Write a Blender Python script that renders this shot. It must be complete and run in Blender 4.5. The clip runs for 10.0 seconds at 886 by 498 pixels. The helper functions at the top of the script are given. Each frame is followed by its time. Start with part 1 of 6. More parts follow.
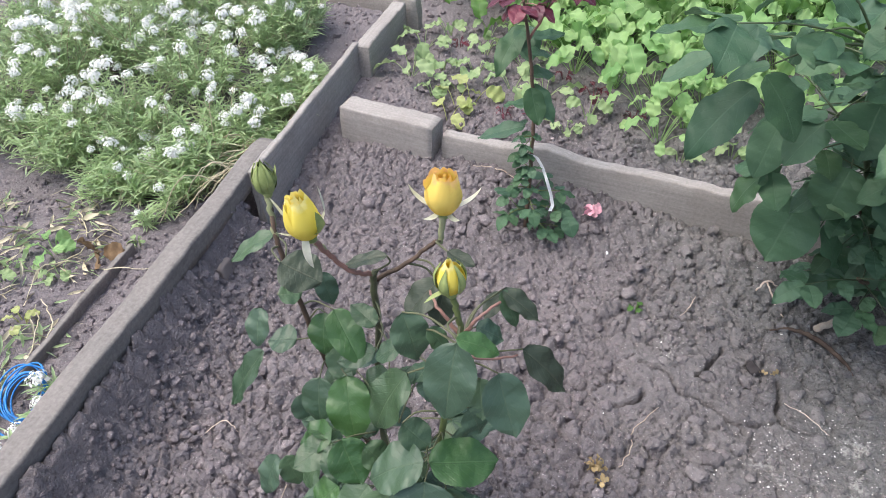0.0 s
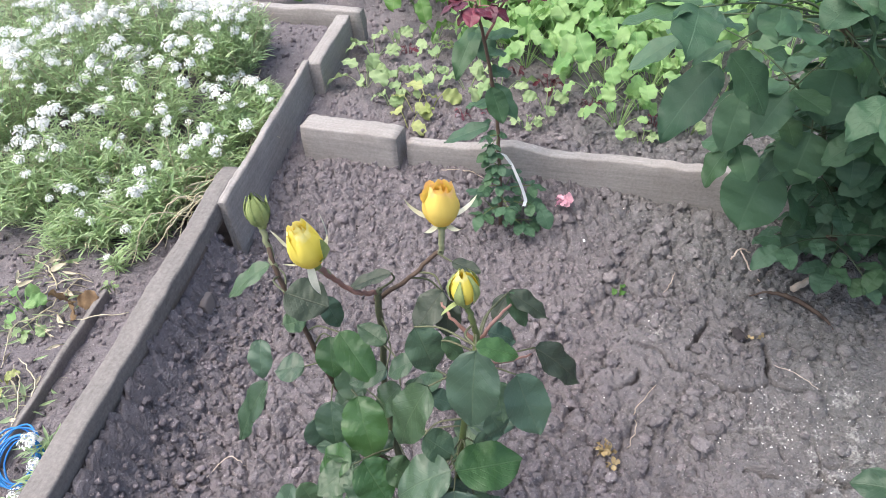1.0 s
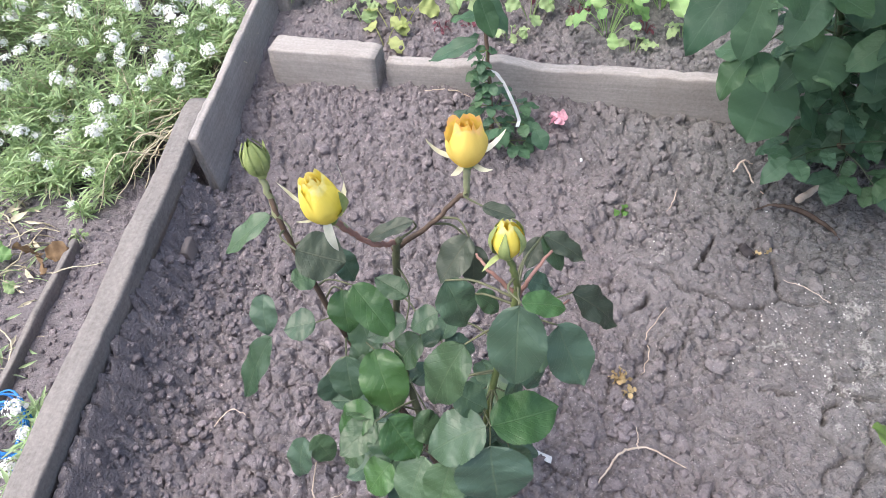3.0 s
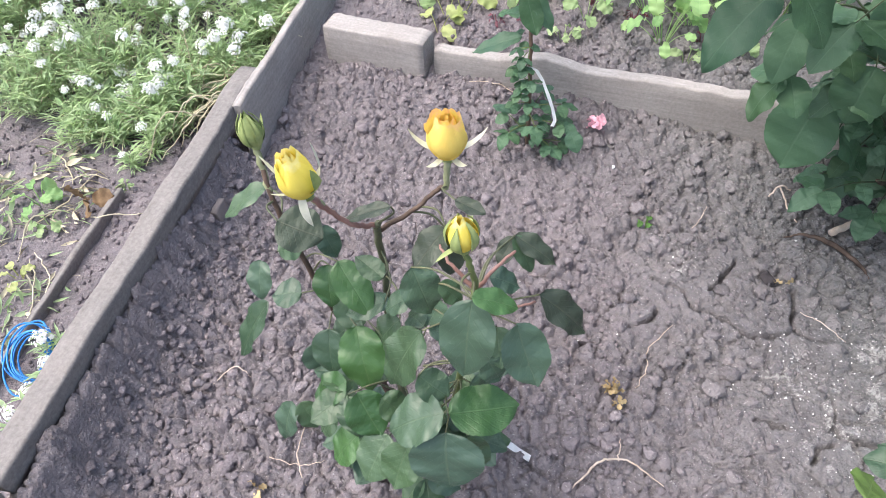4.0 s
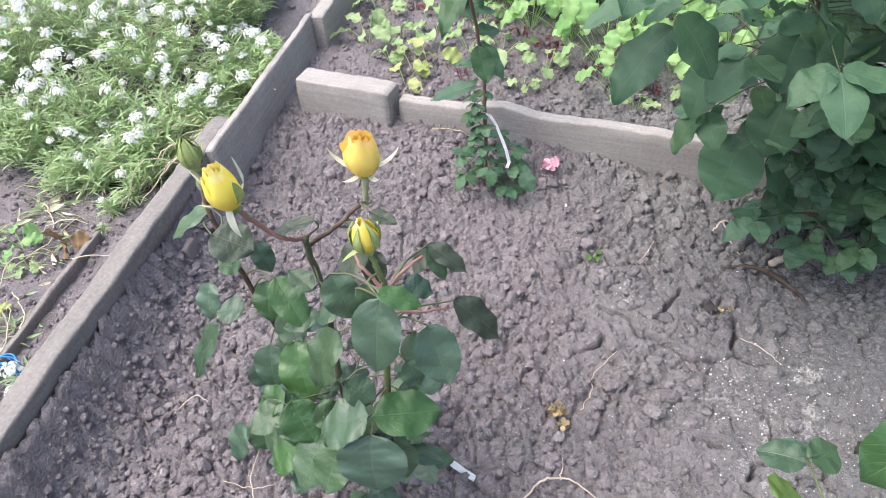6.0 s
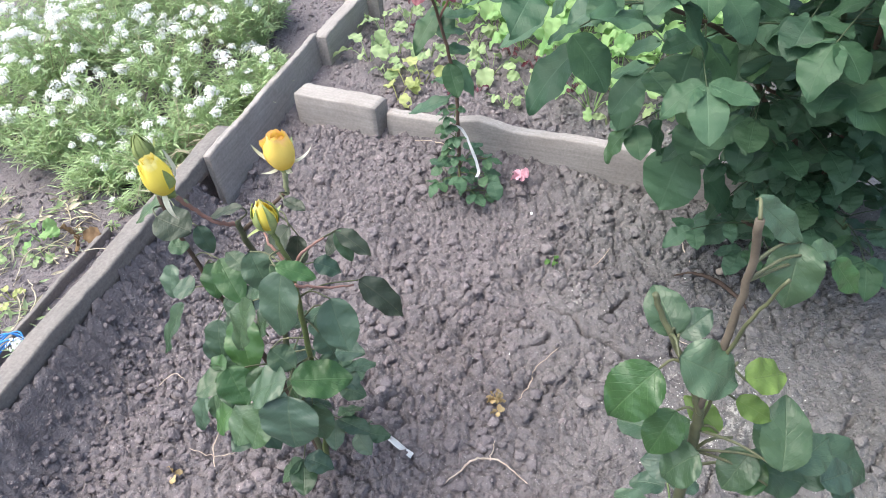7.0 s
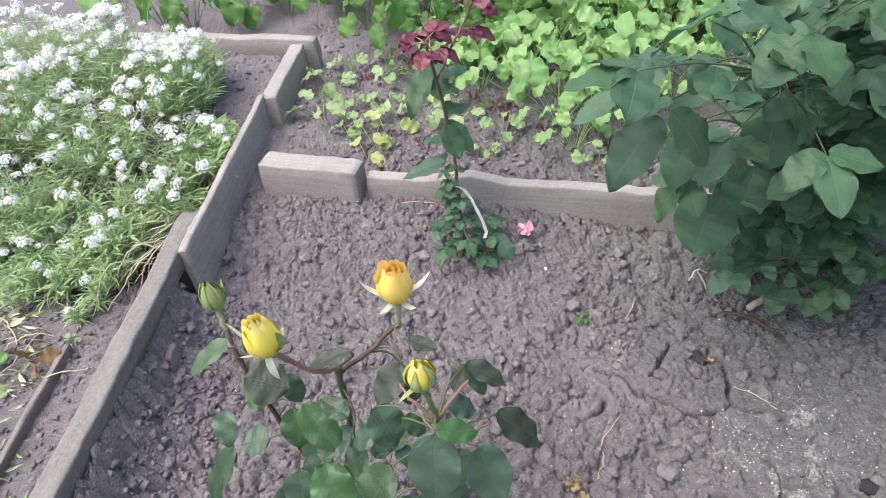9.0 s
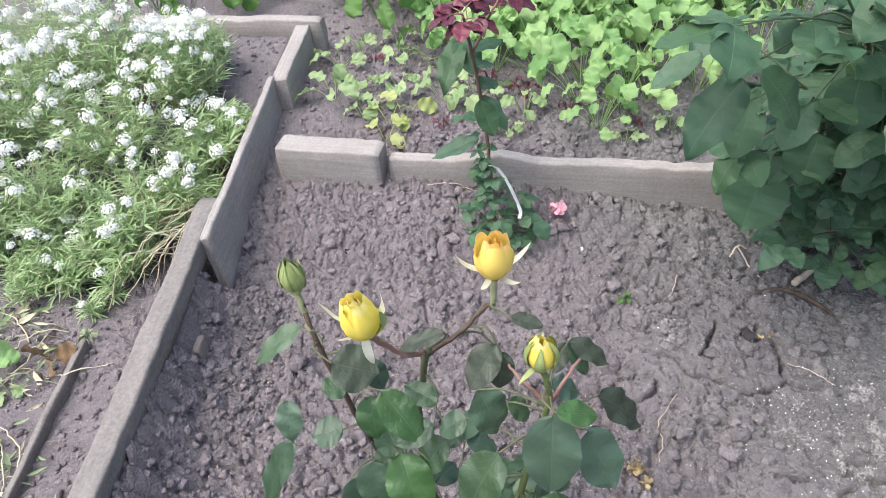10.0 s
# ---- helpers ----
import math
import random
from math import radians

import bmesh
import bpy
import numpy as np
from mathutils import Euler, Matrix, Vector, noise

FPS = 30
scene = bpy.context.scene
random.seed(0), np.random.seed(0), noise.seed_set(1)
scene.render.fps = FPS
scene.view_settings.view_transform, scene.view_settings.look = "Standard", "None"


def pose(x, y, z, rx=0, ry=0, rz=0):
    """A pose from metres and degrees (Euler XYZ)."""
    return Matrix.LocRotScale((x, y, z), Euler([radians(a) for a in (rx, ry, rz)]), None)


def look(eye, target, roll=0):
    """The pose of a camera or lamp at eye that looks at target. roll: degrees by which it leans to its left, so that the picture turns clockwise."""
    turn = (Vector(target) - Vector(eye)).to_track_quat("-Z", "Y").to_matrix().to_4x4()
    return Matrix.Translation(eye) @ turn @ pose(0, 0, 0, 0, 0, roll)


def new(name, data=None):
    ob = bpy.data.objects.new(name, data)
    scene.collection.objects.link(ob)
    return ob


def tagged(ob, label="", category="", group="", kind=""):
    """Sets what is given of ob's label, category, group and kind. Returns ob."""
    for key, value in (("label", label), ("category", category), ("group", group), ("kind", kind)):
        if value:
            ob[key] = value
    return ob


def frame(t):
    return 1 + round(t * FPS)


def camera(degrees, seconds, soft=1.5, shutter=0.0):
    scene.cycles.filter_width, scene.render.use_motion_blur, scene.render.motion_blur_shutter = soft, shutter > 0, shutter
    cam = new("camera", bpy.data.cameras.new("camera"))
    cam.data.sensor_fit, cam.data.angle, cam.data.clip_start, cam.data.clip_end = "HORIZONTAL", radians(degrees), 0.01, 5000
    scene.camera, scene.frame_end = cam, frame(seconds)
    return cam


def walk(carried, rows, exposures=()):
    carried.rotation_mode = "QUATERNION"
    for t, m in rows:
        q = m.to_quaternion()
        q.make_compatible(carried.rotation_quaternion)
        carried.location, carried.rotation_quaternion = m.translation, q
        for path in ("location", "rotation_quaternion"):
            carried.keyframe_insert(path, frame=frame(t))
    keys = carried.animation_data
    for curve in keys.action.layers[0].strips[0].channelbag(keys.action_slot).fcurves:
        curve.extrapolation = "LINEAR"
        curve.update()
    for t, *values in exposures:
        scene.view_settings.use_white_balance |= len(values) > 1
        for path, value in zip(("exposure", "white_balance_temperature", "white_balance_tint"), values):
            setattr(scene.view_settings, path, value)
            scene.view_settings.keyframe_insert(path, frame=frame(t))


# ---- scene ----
cam = camera(65.6, 10.0, soft=0.7)
PATH = [
    (0, (0.002, 0.023, 0.902), (-0.027, 1.531, -0.412), -1.7),
    (0.5, (-0.004, 0.006, 0.917), (0.012, 1.522, -0.387), -1.8),
    (1, (-0.036, 0.026, 0.914), (0.051, 1.53, -0.401), -5.8),
    (1.5, (-0.061, 0.056, 0.908), (0.086, 1.555, -0.407), -7.2),
    (2, (-0.073, 0.082, 0.898), (0.126, 1.533, -0.465), -6.4),
    (2.5, (-0.085, 0.096, 0.893), (0.106, 1.477, -0.54), -6.0),
    (2.7, (-0.088, 0.1, 0.891), (0.096, 1.433, -0.588), -6.2),
    (3.8, (-0.018, 0.082, 0.902), (-0.04, 1.4, -0.602), -6.6),
    (4, (-0.006, 0.078, 0.901), (-0.042, 1.393, -0.605), -5.8),
    (4.5, (-0.025, 0.087, 0.905), (-0.016, 1.411, -0.594), -6.3),
    (5, (-0.06, 0.109, 0.897), (0.029, 1.477, -0.559), -9.1),
    (5.2, (-0.06, 0.103, 0.885), (0.078, 1.457, -0.581), -7.9),
    (6.3, (0.13, -0.039, 0.918), (0.042, 1.432, -0.435), -5.8),
    (6.5, (0.159, -0.06, 0.927), (0.05, 1.417, -0.417), -6.4),
    (7, (0.215, -0.096, 0.931), (0.07, 1.39, -0.399), -7.4),
    (7.5, (0.276, -0.096, 0.943), (0.269, 1.416, -0.367), -6.2),
    (8, (0.234, -0.07, 0.979), (0.307, 1.467, -0.299), -5.9),
    (8.5, (0.096, -0.015, 0.98), (0.138, 1.513, -0.31), -7.7),
    (9, (-0.009, 0.062, 0.973), (0.159, 1.55, -0.352), -6.8),
    (9.5, (-0.061, 0.092, 0.972), (0.215, 1.568, -0.349), -5.7),
    (10, (-0.111, 0.109, 0.937), (0.113, 1.568, -0.413), -6.6),
]
walk(cam, [(t, look(eye, target, roll)) for t, eye, target, roll in PATH], [(0.0, 0.46, 6300, 6), (0.5, 0.60, 6300, 6), (1.5, 0.60, 6300, 7), (2.5, 0.66, 6300, 8), (4.5, 0.84, 6300, 7), (5.0, 0.78, 6300, 7), (6.5, 0.86, 6300, 5), (7.1, 0.80, 6300, 4), (8.0, 0.52, 6300, 4), (8.5, 0.76, 6300, 5), (9.0, 0.60, 6300, 6), (10.0, 0.64, 6300, 6)])

# ---- light ----
SUN_UP, SUN_ROUND = radians(66), radians(-100)
world = bpy.data.worlds.new("overcast_sky")
scene.world = world
world.use_nodes = True
wn = world.node_tree.nodes
sky = wn.new("ShaderNodeTexSky")
sky.sky_type, sky.sun_disc = "NISHITA", False
sky.sun_elevation, sky.sun_rotation = SUN_UP, SUN_ROUND
sky.air_density, sky.dust_density, sky.ozone_density = 1.0, 6.0, 1.0
world.node_tree.links.new(sky.outputs["Color"], wn["Background"].inputs["Color"])
wn["Background"].inputs["Strength"].default_value = 0.21
sun_data = bpy.data.lights.new("sun", "SUN")
sun_data.energy, sun_data.angle, sun_data.color = 1.4, radians(70), (1.0, 0.985, 0.96)
sun = new("sun", sun_data)
sun.matrix_basis = look((math.sin(SUN_ROUND) * 5, math.cos(SUN_ROUND) * 5, 5 * math.tan(SUN_UP)), (0, 0, 0))
tagged(sun, kind="structure")


# ---- materials ----
def material(name, rough=0.8, spec=0.3):
    m = bpy.data.materials.new(name)
    m.use_nodes = True
    b = m.node_tree.nodes["Principled BSDF"]
    b.inputs["Roughness"].default_value = rough
    b.inputs["Specular IOR Level"].default_value = spec
    return m, m.node_tree, b


def node(tree, kind, links=None, **values):
    """A node with inputs set by name from values, and inputs linked from sockets."""
    n = tree.nodes.new(kind)
    for key, value in values.items():
        n.inputs[key.replace("_", " ")].default_value = value
    for key, socket in (links or {}).items():
        tree.links.new(socket, n.inputs[key])
    return n


def ramp(tree, socket, *stops):
    n = tree.nodes.new("ShaderNodeValToRGB")
    n.color_ramp.elements.remove(n.color_ramp.elements[1])
    for i, (at, c) in enumerate(stops):
        e = n.color_ramp.elements[0] if i == 0 else n.color_ramp.elements.new(at)
        e.position, e.color = at, (*c, 1)
    tree.links.new(socket, n.inputs["Fac"])
    return n.outputs["Color"]


def mixed(tree, fac, a, b, how="MIX"):
    n = tree.nodes.new("ShaderNodeMix")
    n.data_type, n.blend_type = "RGBA", how
    for key, v in ((0, fac), (6, a), (7, b)):
        if isinstance(v, (int, float)):
            n.inputs[key].default_value = v
        elif isinstance(v, tuple):
            n.inputs[key].default_value = (*v, 1)
        else:
            tree.links.new(v, n.inputs[key])
    return n.outputs[2]


def math_node(tree, op, a, b=0.0, c=0.0):
    n = tree.nodes.new("ShaderNodeMath")
    n.operation = op
    for i, v in enumerate((a, b, c)):
        if isinstance(v, (int, float)):
            n.inputs[i].default_value = v
        else:
            tree.links.new(v, n.inputs[i])
    return n.outputs[0]


def bump(tree, b, height, strength=0.4, distance=0.002):
    n = node(tree, "ShaderNodeBump", {"Height": height}, Strength=strength, Distance=distance)
    tree.links.new(n.outputs["Normal"], b.inputs["Normal"])


def noise_node(tree, vec, scale, detail=4.0, rough=0.6):
    return node(tree, "ShaderNodeTexNoise", {"Vector": vec}, Scale=scale, Detail=detail, Roughness=rough).outputs["Fac"]


LIME = ((0.505, 0.590, 0.05), (0.520, 0.555, 0.055), (0.455, 0.580, 0.045), (0.50, 0.48, 0.06), (0.57, 0.52, 0.07), (0.36, 0.78, 0.03), (0.60, 0.60, 0.06))


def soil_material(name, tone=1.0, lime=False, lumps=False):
    m, t, b = material(name, 0.95, 0.1)
    co = t.nodes.new("ShaderNodeNewGeometry").outputs["Position"]
    big = noise_node(t, co, 5.0, 3)
    mid = noise_node(t, co, 45.0, 5, 0.65)
    fine = noise_node(t, co, 420.0, 4, 0.7)
    c = ramp(t, big, (0.3, (0.150 * tone, 0.133 * tone, 0.136 * tone)), (0.7, (0.205 * tone, 0.182 * tone, 0.186 * tone)))
    c = mixed(t, 0.45, c, ramp(t, mid, (0.25, (0.080, 0.073, 0.074)), (0.5, (0.178, 0.162, 0.163)), (0.75, (0.30, 0.275, 0.277))))
    c = mixed(t, 0.2, c, ramp(t, fine, (0.3, (0.07, 0.063, 0.065)), (0.7, (0.31, 0.284, 0.29))))
    speck = ramp(t, noise_node(t, co, 260.0, 2, 0.5), (0.66, (0, 0, 0)), (0.70, (1, 1, 1)))
    c = mixed(t, math_node(t, "MULTIPLY", speck, 0.35), c, (0.62, 0.60, 0.58))
    # greyer, less mauve earth on the trodden side
    px = node(t, "ShaderNodeSeparateXYZ", {0: co}).outputs["X"]
    grey = ramp(t, math_node(t, "ADD", px, math_node(t, "MULTIPLY", big, 0.4)), (0.4, (0, 0, 0)), (0.8, (1, 1, 1)))
    c = mixed(t, grey, c, mixed(t, 1.0, c, (0.92, 1.0, 0.95), "MULTIPLY"))
    c = mixed(t, 1.0, c, (1.0, 0.985, 1.03), "MULTIPLY")
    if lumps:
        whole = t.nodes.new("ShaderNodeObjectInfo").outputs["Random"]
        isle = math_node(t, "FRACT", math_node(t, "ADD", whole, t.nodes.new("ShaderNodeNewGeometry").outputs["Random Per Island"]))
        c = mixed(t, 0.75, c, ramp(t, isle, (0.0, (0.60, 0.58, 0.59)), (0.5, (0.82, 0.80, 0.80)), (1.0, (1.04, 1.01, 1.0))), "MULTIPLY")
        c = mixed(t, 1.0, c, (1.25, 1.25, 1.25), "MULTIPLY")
    if lime:
        # smears of pale lime dust
        near = None
        for cx, cy, wide in LIME:
            off = node(t, "ShaderNodeVectorMath", {0: co})
            off.operation = "SUBTRACT"
            off.inputs[1].default_value = (cx, cy, 0.0)
            away = node(t, "ShaderNodeVectorMath", {0: off.outputs[0]})
            away.operation = "LENGTH"
            one = math_node(t, "SUBTRACT", 1.0, math_node(t, "DIVIDE", away.outputs["Value"], wide))
            near = one if near is None else math_node(t, "MAXIMUM", near, one)
        near = math_node(t, "MAXIMUM", near, -0.6)
        blot = math_node(t, "ADD", math_node(t, "MULTIPLY", near, 0.10), math_node(t, "ADD", math_node(t, "MULTIPLY", noise_node(t, co, 40.0, 4, 0.6), 0.5), math_node(t, "MULTIPLY", noise_node(t, co, 190.0, 4, 0.75), 0.5)))
        c = mixed(t, math_node(t, "MULTIPLY", ramp(t, blot, (0.59, (0, 0, 0)), (0.66, (1, 1, 1))), 0.5), c, (0.55, 0.535, 0.52))
    t.links.new(c, b.inputs["Base Color"])
    warped = t.nodes.new("ShaderNodeVectorMath")
    warped.operation = "MULTIPLY_ADD"
    t.links.new(node(t, "ShaderNodeTexNoise", {"Vector": co}, Scale=90.0, Detail=3.0).outputs["Color"], warped.inputs[0])
    warped.inputs[1].default_value = (0.011, 0.011, 0.011)
    t.links.new(co, warped.inputs[2])
    grain = node(t, "ShaderNodeTexVoronoi", {"Vector": warped.outputs[0]}, Scale=165.0)
    tiny = node(t, "ShaderNodeTexVoronoi", {"Vector": warped.outputs[0]}, Scale=390.0)
    crumb = math_node(t, "ADD", math_node(t, "MULTIPLY", grain.outputs["Distance"], -0.9), math_node(t, "MULTIPLY", tiny.outputs["Distance"], -0.4))
    bump(t, b, math_node(t, "ADD", math_node(t, "ADD", noise_node(t, co, 130.0, 6, 0.75), crumb), math_node(t, "MULTIPLY", fine, 0.5)), 0.75, 0.005)
    return m


def wood_material(name, light=1.0, dirt=0.0):
    m, t, b = material(name, 0.85, 0.2)
    co = t.nodes.new("ShaderNodeTexCoord").outputs["Object"]
    stretch = node(t, "ShaderNodeMapping", {"Vector": co}, Scale=(3.0, 70.0, 70.0)).outputs[0]
    grain = noise_node(t, stretch, 2.2, 6, 0.7)
    blot = noise_node(t, co, 9.0, 4)
    fine = noise_node(t, co, 160.0, 4, 0.7)
    c = ramp(t, grain, (0.3, (0.27 * light, 0.25 * light, 0.242 * light)), (0.55, (0.365 * light, 0.34 * light, 0.328 * light)), (0.75, (0.45 * light, 0.422 * light, 0.408 * light)))
    c = mixed(t, ramp(t, blot, (0.35, (0, 0, 0)), (0.7, (0.6, 0.6, 0.6))), c, (0.22, 0.195, 0.185))
    c = mixed(t, 0.25, c, ramp(t, fine, (0.3, (0.1, 0.085, 0.08)), (0.7, (0.45, 0.41, 0.39))))
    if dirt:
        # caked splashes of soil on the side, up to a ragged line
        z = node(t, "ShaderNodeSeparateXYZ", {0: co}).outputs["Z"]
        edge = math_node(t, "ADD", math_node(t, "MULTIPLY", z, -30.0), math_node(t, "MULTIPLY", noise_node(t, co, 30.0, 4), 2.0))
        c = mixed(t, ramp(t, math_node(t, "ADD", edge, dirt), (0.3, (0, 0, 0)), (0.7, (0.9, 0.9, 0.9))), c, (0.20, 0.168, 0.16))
    t.links.new(c, b.inputs["Base Color"])
    bump(t, b, math_node(t, "ADD", grain, math_node(t, "MULTIPLY", fine, 0.4)), 0.35, 0.002)
    return m


def leaf_material(name, dark, light, vein, rough=0.42, ribs=7.0, glow=0.12, spec=0.4, bluish=0.0):
    """A leaf by its own width (u) and length (v): midrib, side veins, blade tones."""
    m, t, b = material(name, rough, spec)
    uv = t.nodes.new("ShaderNodeUVMap").outputs[0]
    sep = node(t, "ShaderNodeSeparateXYZ", {0: uv})
    side = math_node(t, "ABSOLUTE", math_node(t, "SUBTRACT", sep.outputs["X"], 0.5))
    v = sep.outputs["Y"]
    rib = math_node(t, "SINE", math_node(t, "MULTIPLY", math_node(t, "SUBTRACT", v, math_node(t, "MULTIPLY", side, 0.75)), ribs * 6.283))
    line = ramp(t, rib, (0.93, (0, 0, 0)), (1.0, (1, 1, 1)))
    mid = ramp(t, side, (0.006, (1, 1, 1)), (0.024, (0, 0, 0)))
    veins = math_node(t, "MAXIMUM", math_node(t, "MULTIPLY", line, 0.22), math_node(t, "MULTIPLY", mid, 0.8))
    rnd = t.nodes.new("ShaderNodeObjectInfo").outputs["Random"]
    isle = t.nodes.new("ShaderNodeNewGeometry").outputs["Random Per Island"]
    co = t.nodes.new("ShaderNodeNewGeometry").outputs["Position"]
    blot = noise_node(t, co, 35.0, 4)
    pick = math_node(t, "ADD", math_node(t, "MULTIPLY", math_node(t, "FRACT", math_node(t, "ADD", rnd, isle)), 0.7), math_node(t, "MULTIPLY", blot, 0.4))
    c = mixed(t, pick, dark, light)
    if bluish:
        c = mixed(t, math_node(t, "MULTIPLY", math_node(t, "FRACT", math_node(t, "MULTIPLY", rnd, 7.31)), bluish), c, (0.07, 0.115, 0.105))
        c = mixed(t, math_node(t, "MULTIPLY", ramp(t, math_node(t, "FRACT", math_node(t, "MULTIPLY", rnd, 13.7)), (0.72, (0, 0, 0)), (0.95, (1, 1, 1))), 0.45), c, (0.05, 0.10, 0.028))
    c = mixed(t, math_node(t, "MULTIPLY", veins, 0.34), c, vein)
    c = mixed(t, math_node(t, "MULTIPLY", ramp(t, noise_node(t, co, 300.0, 3), (0.62, (0, 0, 0)), (0.75, (1, 1, 1))), 0.18), c, tuple(0.6 * a + 0.12 for a in light))
    t.links.new(c, b.inputs["Base Color"])
    h = math_node(t, "SUBTRACT", math_node(t, "MULTIPLY", line, -0.15), math_node(t, "MULTIPLY", mid, 0.3))
    bump(t, b, math_node(t, "ADD", h, math_node(t, "MULTIPLY", noise_node(t, co, 110.0, 4), 1.1)), 0.55, 0.002)
    tr = node(t, "ShaderNodeBsdfTranslucent", {"Color": mixed(t, 0.5, c, tuple(min(1.0, a * 1.8) for a in light))})
    mx = node(t, "ShaderNodeMixShader", {1: b.outputs[0], 2: tr.outputs[0]}, Fac=glow)
    t.links.new(mx.outputs[0], t.nodes["Material Output"].inputs["Surface"])
    return m


def plain_material(name, a, c, scale=60.0, rough=0.7, spec=0.3, glow=0.0, strength=0.2):
    m, t, b = material(name, rough, spec)
    co = t.nodes.new("ShaderNodeTexCoord").outputs["Object"]
    rnd = t.nodes.new("ShaderNodeObjectInfo").outputs["Random"]
    f = math_node(t, "ADD", math_node(t, "MULTIPLY", noise_node(t, co, scale, 5, 0.65), 0.8), math_node(t, "MULTIPLY", rnd, 0.2))
    col = ramp(t, f, (0.3, a), (0.72, c))
    t.links.new(col, b.inputs["Base Color"])
    bump(t, b, noise_node(t, co, scale * 4, 3), strength, 0.001)
    if glow:
        tr = node(t, "ShaderNodeBsdfTranslucent", {"Color": col})
        mx = node(t, "ShaderNodeMixShader", {1: b.outputs[0], 2: tr.outputs[0]}, Fac=glow)
        t.links.new(mx.outputs[0], t.nodes["Material Output"].inputs["Surface"])
    return m


def petal_material(name, low, high, edge, veins=0.15, patch=0.35):
    """Petals from base to rim, with a flush along the rim."""
    m, t, b = material(name, 0.5, 0.25)
    uv = t.nodes.new("ShaderNodeUVMap").outputs[0]
    sep = node(t, "ShaderNodeSeparateXYZ", {0: uv})
    co = t.nodes.new("ShaderNodeNewGeometry").outputs["Position"]
    v = math_node(t, "ADD", sep.outputs["Y"], math_node(t, "MULTIPLY", math_node(t, "SUBTRACT", noise_node(t, co, 90.0, 4), 0.5), patch))
    c = ramp(t, v, (0.05, low), (0.45, high), (0.82, high), (1.0, edge))
    streak = noise_node(t, node(t, "ShaderNodeMapping", {"Vector": uv}, Scale=(30.0, 2.0, 1.0)).outputs[0], 2.0, 3)
    c = mixed(t, math_node(t, "MULTIPLY", streak, veins), c, tuple(a * 0.7 for a in high))
    t.links.new(c, b.inputs["Base Color"])
    bump(t, b, streak, 0.15, 0.001)
    tr = node(t, "ShaderNodeBsdfTranslucent", {"Color": c})
    mx = node(t, "ShaderNodeMixShader", {1: b.outputs[0], 2: tr.outputs[0]}, Fac=0.25)
    t.links.new(mx.outputs[0], t.nodes["Material Output"].inputs["Surface"])
    return m


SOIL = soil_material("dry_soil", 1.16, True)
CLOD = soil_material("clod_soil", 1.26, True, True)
WOOD = wood_material("weathered_wood")
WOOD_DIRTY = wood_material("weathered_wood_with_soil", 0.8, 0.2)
WOOD_DARK = wood_material("dark_weathered_wood", 0.46)
ROSE_LEAF = leaf_material("rose_leaf", (0.016, 0.042, 0.020), (0.075, 0.128, 0.060), (0.13, 0.17, 0.10), 0.36, spec=0.5, bluish=0.45)
FRESH_LEAF = leaf_material("fresh_rose_leaf", (0.022, 0.062, 0.020), (0.070, 0.150, 0.048), (0.13, 0.19, 0.09), 0.34, spec=0.5)
BRONZE_LEAF = leaf_material("bronze_leaf", (0.026, 0.036, 0.025), (0.062, 0.080, 0.054), (0.14, 0.13, 0.09), 0.38, spec=0.4)
BUSH_LEAF = leaf_material("bush_leaf", (0.024, 0.066, 0.034), (0.088, 0.170, 0.086), (0.14, 0.22, 0.14), 0.48, glow=0.18, spec=0.35, bluish=0.25)
YOUNG_LEAF = leaf_material("young_leaf", (0.07, 0.13, 0.03), (0.16, 0.24, 0.06), (0.22, 0.28, 0.12), 0.45, glow=0.2)
RED_LEAF = leaf_material("red_leaf", (0.055, 0.014, 0.028), (0.17, 0.035, 0.055), (0.2, 0.07, 0.09), 0.36, glow=0.05)
GREENS = leaf_material("salad_leaf", (0.12, 0.275, 0.085), (0.36, 0.51, 0.22), (0.46, 0.56, 0.30), 0.5, 5.0, 0.35)
PALE_GREENS = leaf_material("pale_leaf", (0.17, 0.27, 0.11), (0.35, 0.44, 0.23), (0.45, 0.48, 0.28), 0.6, 5.0, 0.25)
YELLOW_LEAF = leaf_material("yellowing_leaf", (0.25, 0.31, 0.10), (0.43, 0.46, 0.20), (0.55, 0.5, 0.2), 0.6, 5.0, 0.25)
BACK_LEAF = leaf_material("tall_leaf", (0.045, 0.12, 0.02), (0.11, 0.22, 0.05), (0.2, 0.3, 0.1), 0.5, 5.0, 0.25)
FINE_LEAF = leaf_material("narrow_leaf", (0.19, 0.32, 0.12), (0.50, 0.62, 0.37), (0.46, 0.56, 0.38), 0.55, 4.0, 0.4)
WHITE_PETAL = plain_material("white_petal", (0.78, 0.78, 0.77), (0.90, 0.90, 0.89), 200.0, 0.6, 0.2, 0.25)
YELLOW_PETAL = petal_material("yellow_petal", (0.82, 0.64, 0.09), (0.90, 0.76, 0.14), (0.91, 0.82, 0.34), patch=0.7)
ORANGE_PETAL = petal_material("orange_petal", (0.87, 0.62, 0.10), (0.91, 0.71, 0.18), (0.90, 0.58, 0.26), patch=0.8)
CREAM_PETAL = petal_material("cream_petal", (0.83, 0.79, 0.42), (0.88, 0.87, 0.74), (0.90, 0.89, 0.82), 0.06)
SEPAL = plain_material("sepal", (0.19, 0.25, 0.08), (0.36, 0.41, 0.18), 90.0, 0.6, 0.3, 0.1)
PALE_SEPAL = plain_material("pale_sepal", (0.46, 0.48, 0.36), (0.70, 0.69, 0.60), 90.0, 0.6, 0.3, 0.1)
